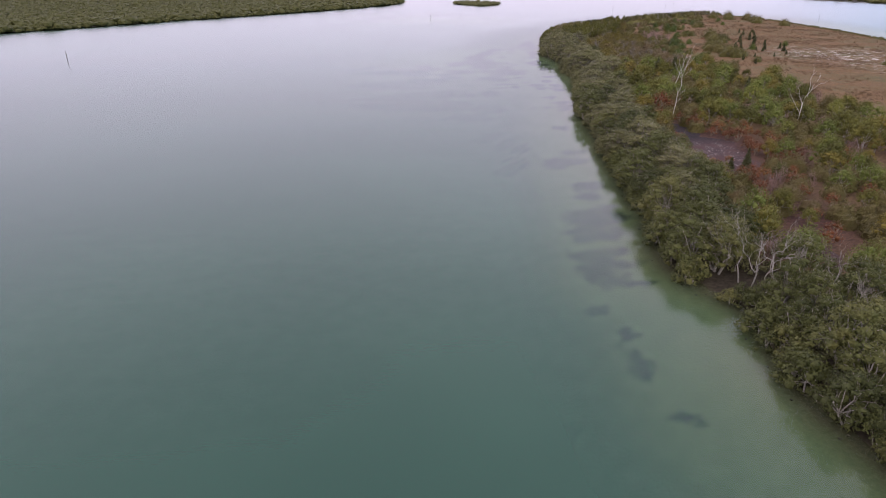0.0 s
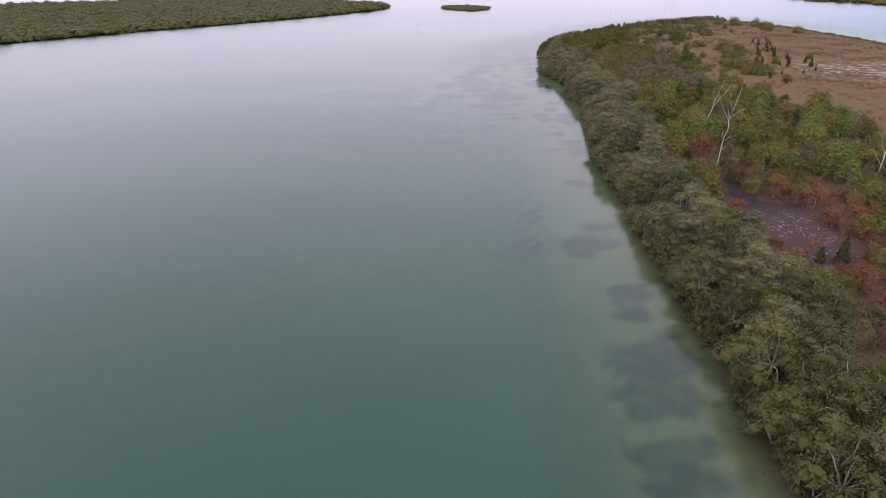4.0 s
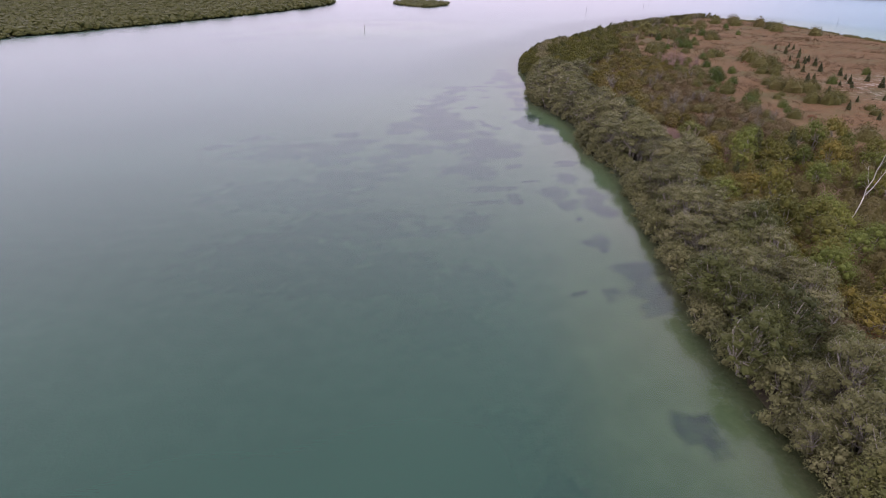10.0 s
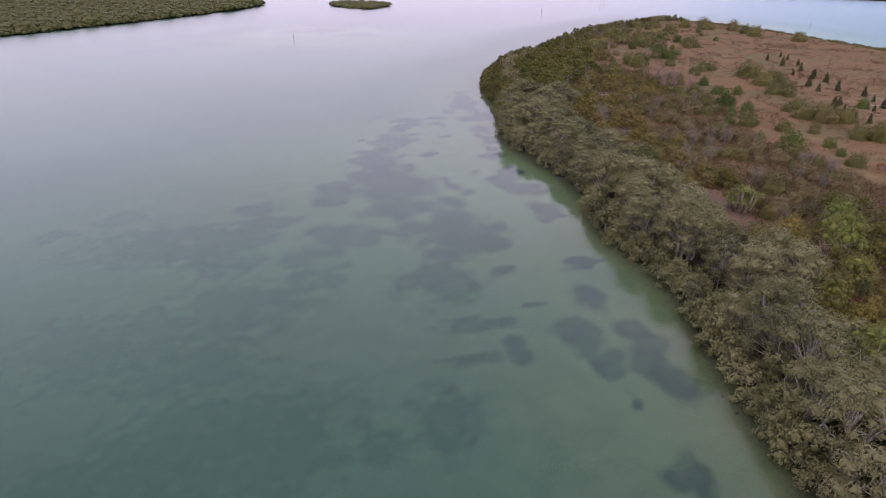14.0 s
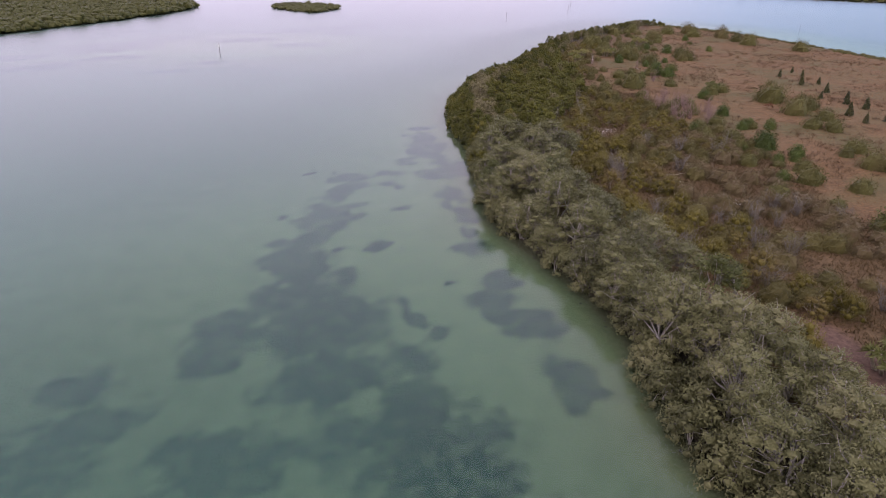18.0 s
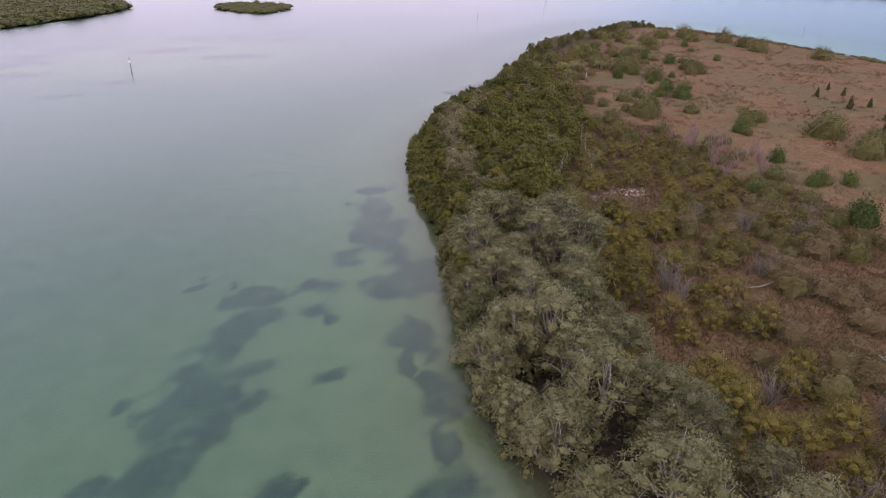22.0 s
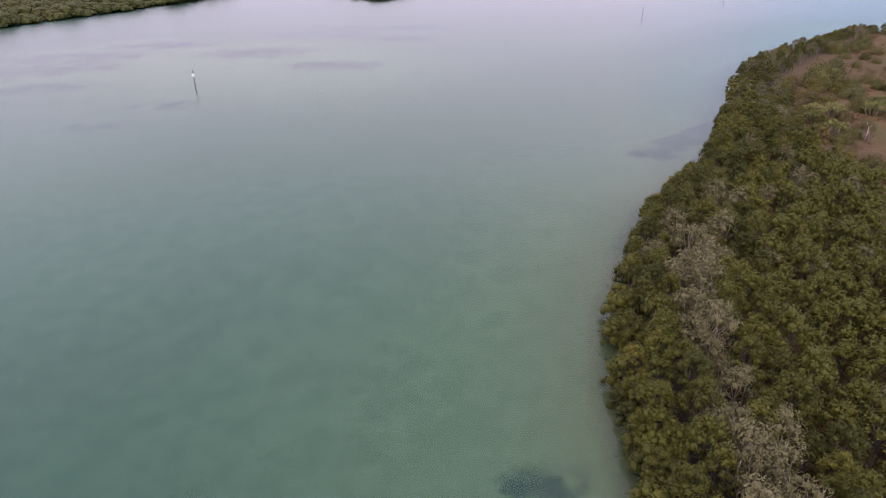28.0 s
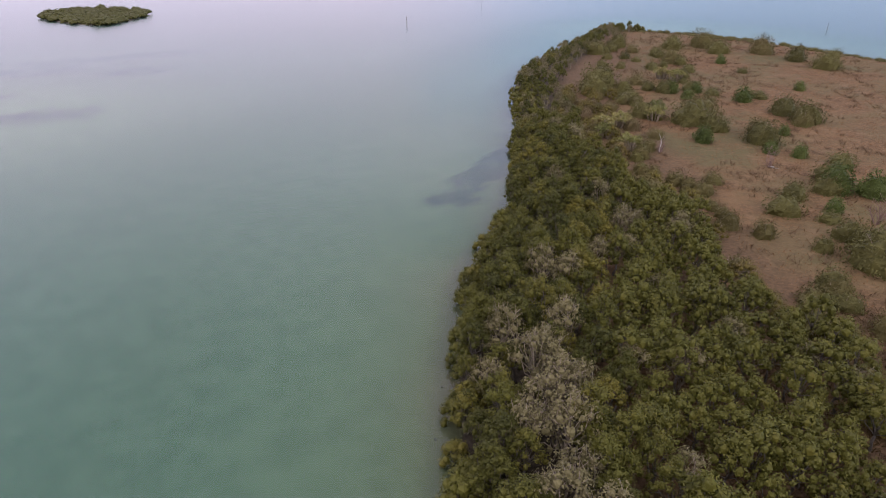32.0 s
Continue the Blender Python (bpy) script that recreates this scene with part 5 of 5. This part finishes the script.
def driftwood(x, y, seed, h, turn, label):
    ob = new("driftwood", mesh_of("driftwood", *branching(seed, h, 0.35, 2, 2, 0.09, 6), M_WHITE, True))
    ob.matrix_basis = pose(x, y, height_at(x, y) + 0.12, 84, 0, turn)
    return tagged(ob, label, "driftwood", "bleached driftwood")


for dx, dy, ds, dh, dt in [(78, 310, 41, 2.6, 30), (79.5, 308, 42, 2.2, 120), (80, 296, 43, 2.8, 200), (47, 211, 44, 1.6, 60), (106, 325, 45, 1.4, 10), (113, 321, 46, 1.5, 80), (62, 236, 47, 3.0, 140), (67, 228, 48, 2.4, 250)]:
    driftwood(dx, dy, ds, dh, dt, "bleached branch lying on dry ground")
log = new("log", mesh_of("log", *tube([(-1.0, 0, 0.22), (-0.4, 0.05, 0.24), (0.3, 0.02, 0.23), (1.0, -0.06, 0.22)], (0.2, 0.23, 0.22, 0.19), 9), M_WHITE, True))
log.matrix_basis = pose(47, 203, height_at(47, 203), 0, 0, -25)
tagged(log, "bleached white log lying on bare red ground", "log")


pole = new("fallen_trunk", mesh_of("fallen_trunk", *tube([(-2.6, 0, 0.32), (-1.0, 0.12, 0.26), (0.8, 0.02, 0.22), (2.5, 0.2, 0.34)], (0.09, 0.085, 0.07, 0.04), 8), M_TWIG, True))
pole.matrix_basis = pose(64.2, 240.7, height_at(64.2, 240.7))
tagged(pole, "long bleached trunk lying on bare ground between shrubs", "log")


# ---- navigation piles in the water ----
def channel_marker(x, y, h, board):
    e = tagged(new("channel_marker"), "slender timber channel marker standing in the water", "channel marker", "channel markers")
    e.matrix_basis = pose(x, y, 0)
    part("pile", mesh_of("pile", *tube([(0, 0, -3.5), (0, 0, 0), (0.02, 0, h * 0.6), (0.02, 0, h)], (0.031 * h, 0.029 * h, 0.027 * h, 0.025 * h), 8), M_PILE, True), e)
    if board:
        bm = bmesh.new()
        bmesh.ops.create_cube(bm, size=1.0, matrix=Matrix.Translation((0.02, -0.17, h - 1.0)) @ Matrix.Diagonal((0.62, 0.05, 0.62, 1)))
        bmesh.ops.bevel(bm, geom=bm.edges[:], offset=0.01, segments=1, affect="EDGES")
        me = bpy.data.meshes.new("dayboard")
        bm.to_mesh(me)
        bm.free()
        me.materials.append(M_BOARD)
        part("dayboard", me, e, "pale weathered board")
    return e


for mx, my, mh, mb in [(-7, 382, 3.9, True), (-121, 211, 3.6, False), (119, 473, 3.4, False), (168, 511, 3.2, False), (187, 550, 3.2, False), (225, 402, 2.2, False)]:
    channel_marker(mx, my, mh, mb)

# ---- mangrove islands across the channel ----
FAR = [(None, None, crown_tree(k, 4.2, 8.0, 8, 2.0, 16, 0.55, 0.4, 1, 0.05, 0.62, 0.75, core=0.93)[2]) for k in (101, 102, 103, 104)]
FARKIND = Kind("far_mangrove", FAR, M_BARK, M_FARLEAF, "far mangrove", "mangroves", "")


def far_wood(name, outline, step, label, keep_band, size):
    poly = rounded(outline, 2)
    lo, hi = poly.min(0), poly.max(0)
    gx, gy = np.meshgrid(np.arange(lo[0], hi[0], step), np.arange(lo[1], hi[1], step))
    px, py = (gx + RNG.uniform(-0.45, 0.45, gx.shape) * step).ravel(), (gy + RNG.uniform(-0.45, 0.45, gx.shape) * step).ravel()
    dd = outline_distance(px, py, poly)
    ok = (dd > 0.2) & (dd < keep_band)
    places = [(a, b, 0.0, size * RNG.uniform(0.8, 1.15), RNG.uniform(0.85, 1.2)) for a, b in zip(px[ok], py[ok])]
    q = np.roll(poly, -1, axis=0)
    for (ax, ay), (bx, by) in zip(poly, q):
        steps = max(1, int(math.hypot(bx - ax, by - ay) / 3.2))
        for i in range(steps):
            f = (i + RNG.uniform(0, 1)) / steps
            ex, ey = ax + (bx - ax) * f, ay + (by - ay) * f
            away = math.hypot(ex - 20, ey - 200)
            if away < 520:
                nx_, ny_ = -(by - ay), bx - ax
                ln = math.hypot(nx_, ny_) + 1e-6
                inset = RNG.uniform(1.2, 3.0)
                for sign in (1, -1):
                    cx, cy = ex + sign * inset * nx_ / ln, ey + sign * inset * ny_ / ln
                    if outline_distance(np.array([cx]), np.array([cy]), poly)[0] > 0:
                        places.append((cx, cy, -0.2, size * RNG.uniform(0.55, 0.85), RNG.uniform(0.8, 1.1)))
    FARKIND.thicket(name, places, label)
    mid = poly.mean(0)
    rings = [np.concatenate([mid + (poly - mid) * f, np.full((len(poly), 1), h)], 1) for f, h in ((0.97, -0.4), (0.94, 0.15), (0.5, 0.4))]
    k = len(poly)
    a = np.arange(k)
    b = (a + 1) % k
    faces = [np.stack([a + i * k, b + i * k, b + (i + 1) * k], 1) for i in (0, 1)] + [np.stack([a + i * k, b + (i + 1) * k, a + (i + 1) * k], 1) for i in (0, 1)]
    faces.append(np.stack([a + 2 * k, b + 2 * k, np.full(k, 3 * k)], 1))
    verts = np.concatenate(rings + [np.array([[mid[0], mid[1], 0.5]])])
    tagged(new(name + "_bank", mesh_of(name + "_bank", verts, np.concatenate(faces), M_MUD, True)), "dark muddy bank under mangroves", "bank", kind="structure")


far_wood("mangrove_island", [(-206, 306), (-160, 372), (-106, 444), (-70, 497), (-44, 545), (-33, 584), (-42, 616), (-90, 650), (-260, 700), (-420, 560), (-420, 330), (-320, 240), (-250, 250)], 6.5,
              "long low island covered in dark mangrove forest", 150, 1.25)
far_wood("mangrove_islet", [(8, 578), (13, 556), (25, 535), (34, 532), (46, 552), (47, 571), (30, 589), (15, 589)], 3.2, "small round islet covered in mangroves", 60, 0.6)
far_wood("far_shore", [(345, 640), (372, 575), (405, 520), (440, 470), (700, 420), (760, 560), (520, 800), (360, 760)], 13.0, "distant wooded shore across the bay", 60, 1.5)

# ---- dry grass ----
def tufts(x, y, z, blades, reach, width, low, high):
    """Tufts of thin blades at the given places."""
    n = len(x) * blades
    base = np.repeat(np.stack([x, y, z - 0.03], 1), blades, 0) + np.concatenate([RNG.normal(size=(n, 2)) * reach, np.zeros((n, 1))], 1)
    a = RNG.uniform(0, 6.283, n)
    w = np.stack([np.cos(a), np.sin(a), np.zeros(n)], 1) * RNG.uniform(0.5, 1.1, n)[:, None] * width
    tip = base + np.concatenate([RNG.normal(size=(n, 2)) * 0.8 * high * 0.8, RNG.uniform(low, high, (n, 1))], 1)
    return np.stack([base - w, base + w, tip], 1).reshape(-1, 3), np.arange(3 * n).reshape(-1, 3)


M_GRASS = leaf_material("dry_grass_blade", (0.119, 0.064, 0.029), (0.217, 0.126, 0.056), (0.159, 0.110, 0.040), 0.1, 0.1)
M_BROWN = leaf_material("brown_grass_blade", (0.064, 0.042, 0.018), (0.136, 0.090, 0.037), (0.138, 0.080, 0.040), 0.15, 0.1)
M_HERB = leaf_material("dry_herb_stalk", (0.055, 0.032, 0.021), (0.140, 0.082, 0.051), (0.120, 0.085, 0.040), 0.15, 0.1)
gx, gy, d, z = scatter(44, 186, 40, 436, 1.05, 0.5)
gap = gx - field_x(gy) + 5 * wavy(gx, gy, 12, 3.0)
ok = (d > 3) & (gap > -1) & (RNG.uniform(0, 1, len(gx)) < 0.75 + 0.3 * wavy(gx, gy, 6, 3.0))
tagged(new("dry_grass", mesh_of("dry_grass", *tufts(gx[ok], gy[ok], z[ok], 7, 0.5, 0.065, 0.08, 0.24), M_GRASS)), "short rust-brown dry grass tufts over the island", "grass", kind="stuff")
gx, gy, d, z = scatter(40, 100, 150, 300, 0.55, 0.5)
gap = gx - field_x(gy) + 5 * wavy(gx, gy, 12, 3.0)
ok = (d > 9) & (gap < 3) & (track_gap(gx, gy) > 1.6) & (RNG.uniform(0, 1, len(gx)) < 0.8 + 0.3 * wavy(gx, gy, 5, 1.0))
tagged(new("brown_grass", mesh_of("brown_grass", *tufts(gx[ok], gy[ok], z[ok], 9, 0.32, 0.06, 0.15, 0.55), M_BROWN)), "knee-high brown grass between low shrubs", "grass", kind="stuff")
# low dry herbs in drifts over the grass
gx, gy, d, z = scatter(66, 186, 120, 432, 1.15, 0.5)
gap = gx - field_x(gy) + 5 * wavy(gx, gy, 12, 3.0)
drift = wavy(gx, gy, 7, 2.2) + 0.7 * wavy(gx, gy, 19, 0.4)
ok = (d > 4) & (gap > -2) & (RNG.uniform(0, 1, len(gx)) < np.clip(0.16 + 0.55 * drift, 0.03, 0.75))
tagged(new("dry_herbs", mesh_of("dry_herbs", *tufts(gx[ok], gy[ok], z[ok], 16, 0.32, 0.05, 0.25, 0.65), M_HERB)), "drifts of brown withered herbs in dry grass", "herbs", kind="stuff")


# ---- breathing roots and weed lumps in the shallows along the shore ----
def shallows_stuff():
    x, y, d, z = scatter(16, 90, 24, 346, 0.85, 0.5)
    ok = (d < 0.2) & (d > -2.0) & (x < 88) & (RNG.uniform(0, 1, len(x)) < 0.5 * np.exp(d / 2.2) * (0.7 + 0.6 * wavy(x, y, 5, 2.2)))
    x, y, z = x[ok], y[ok], z[ok]
    pieces = []
    for a, b, c in zip(x, y, z):
        r = RNG.uniform(0.07, 0.2)
        v = ICO_V * RNG.uniform(0.7, 1.3, (12, 1)) * np.array([r, r, 0.6 * r])
        pieces.append((v + np.array([a, b, c + 0.02]), ICO_F))
    return joined(pieces)


tagged(new("shore_weed", mesh_of("shore_weed", *shallows_stuff(), M_MUD)), "dark weed lumps and roots in the muddy shallows", "weed", kind="stuff")
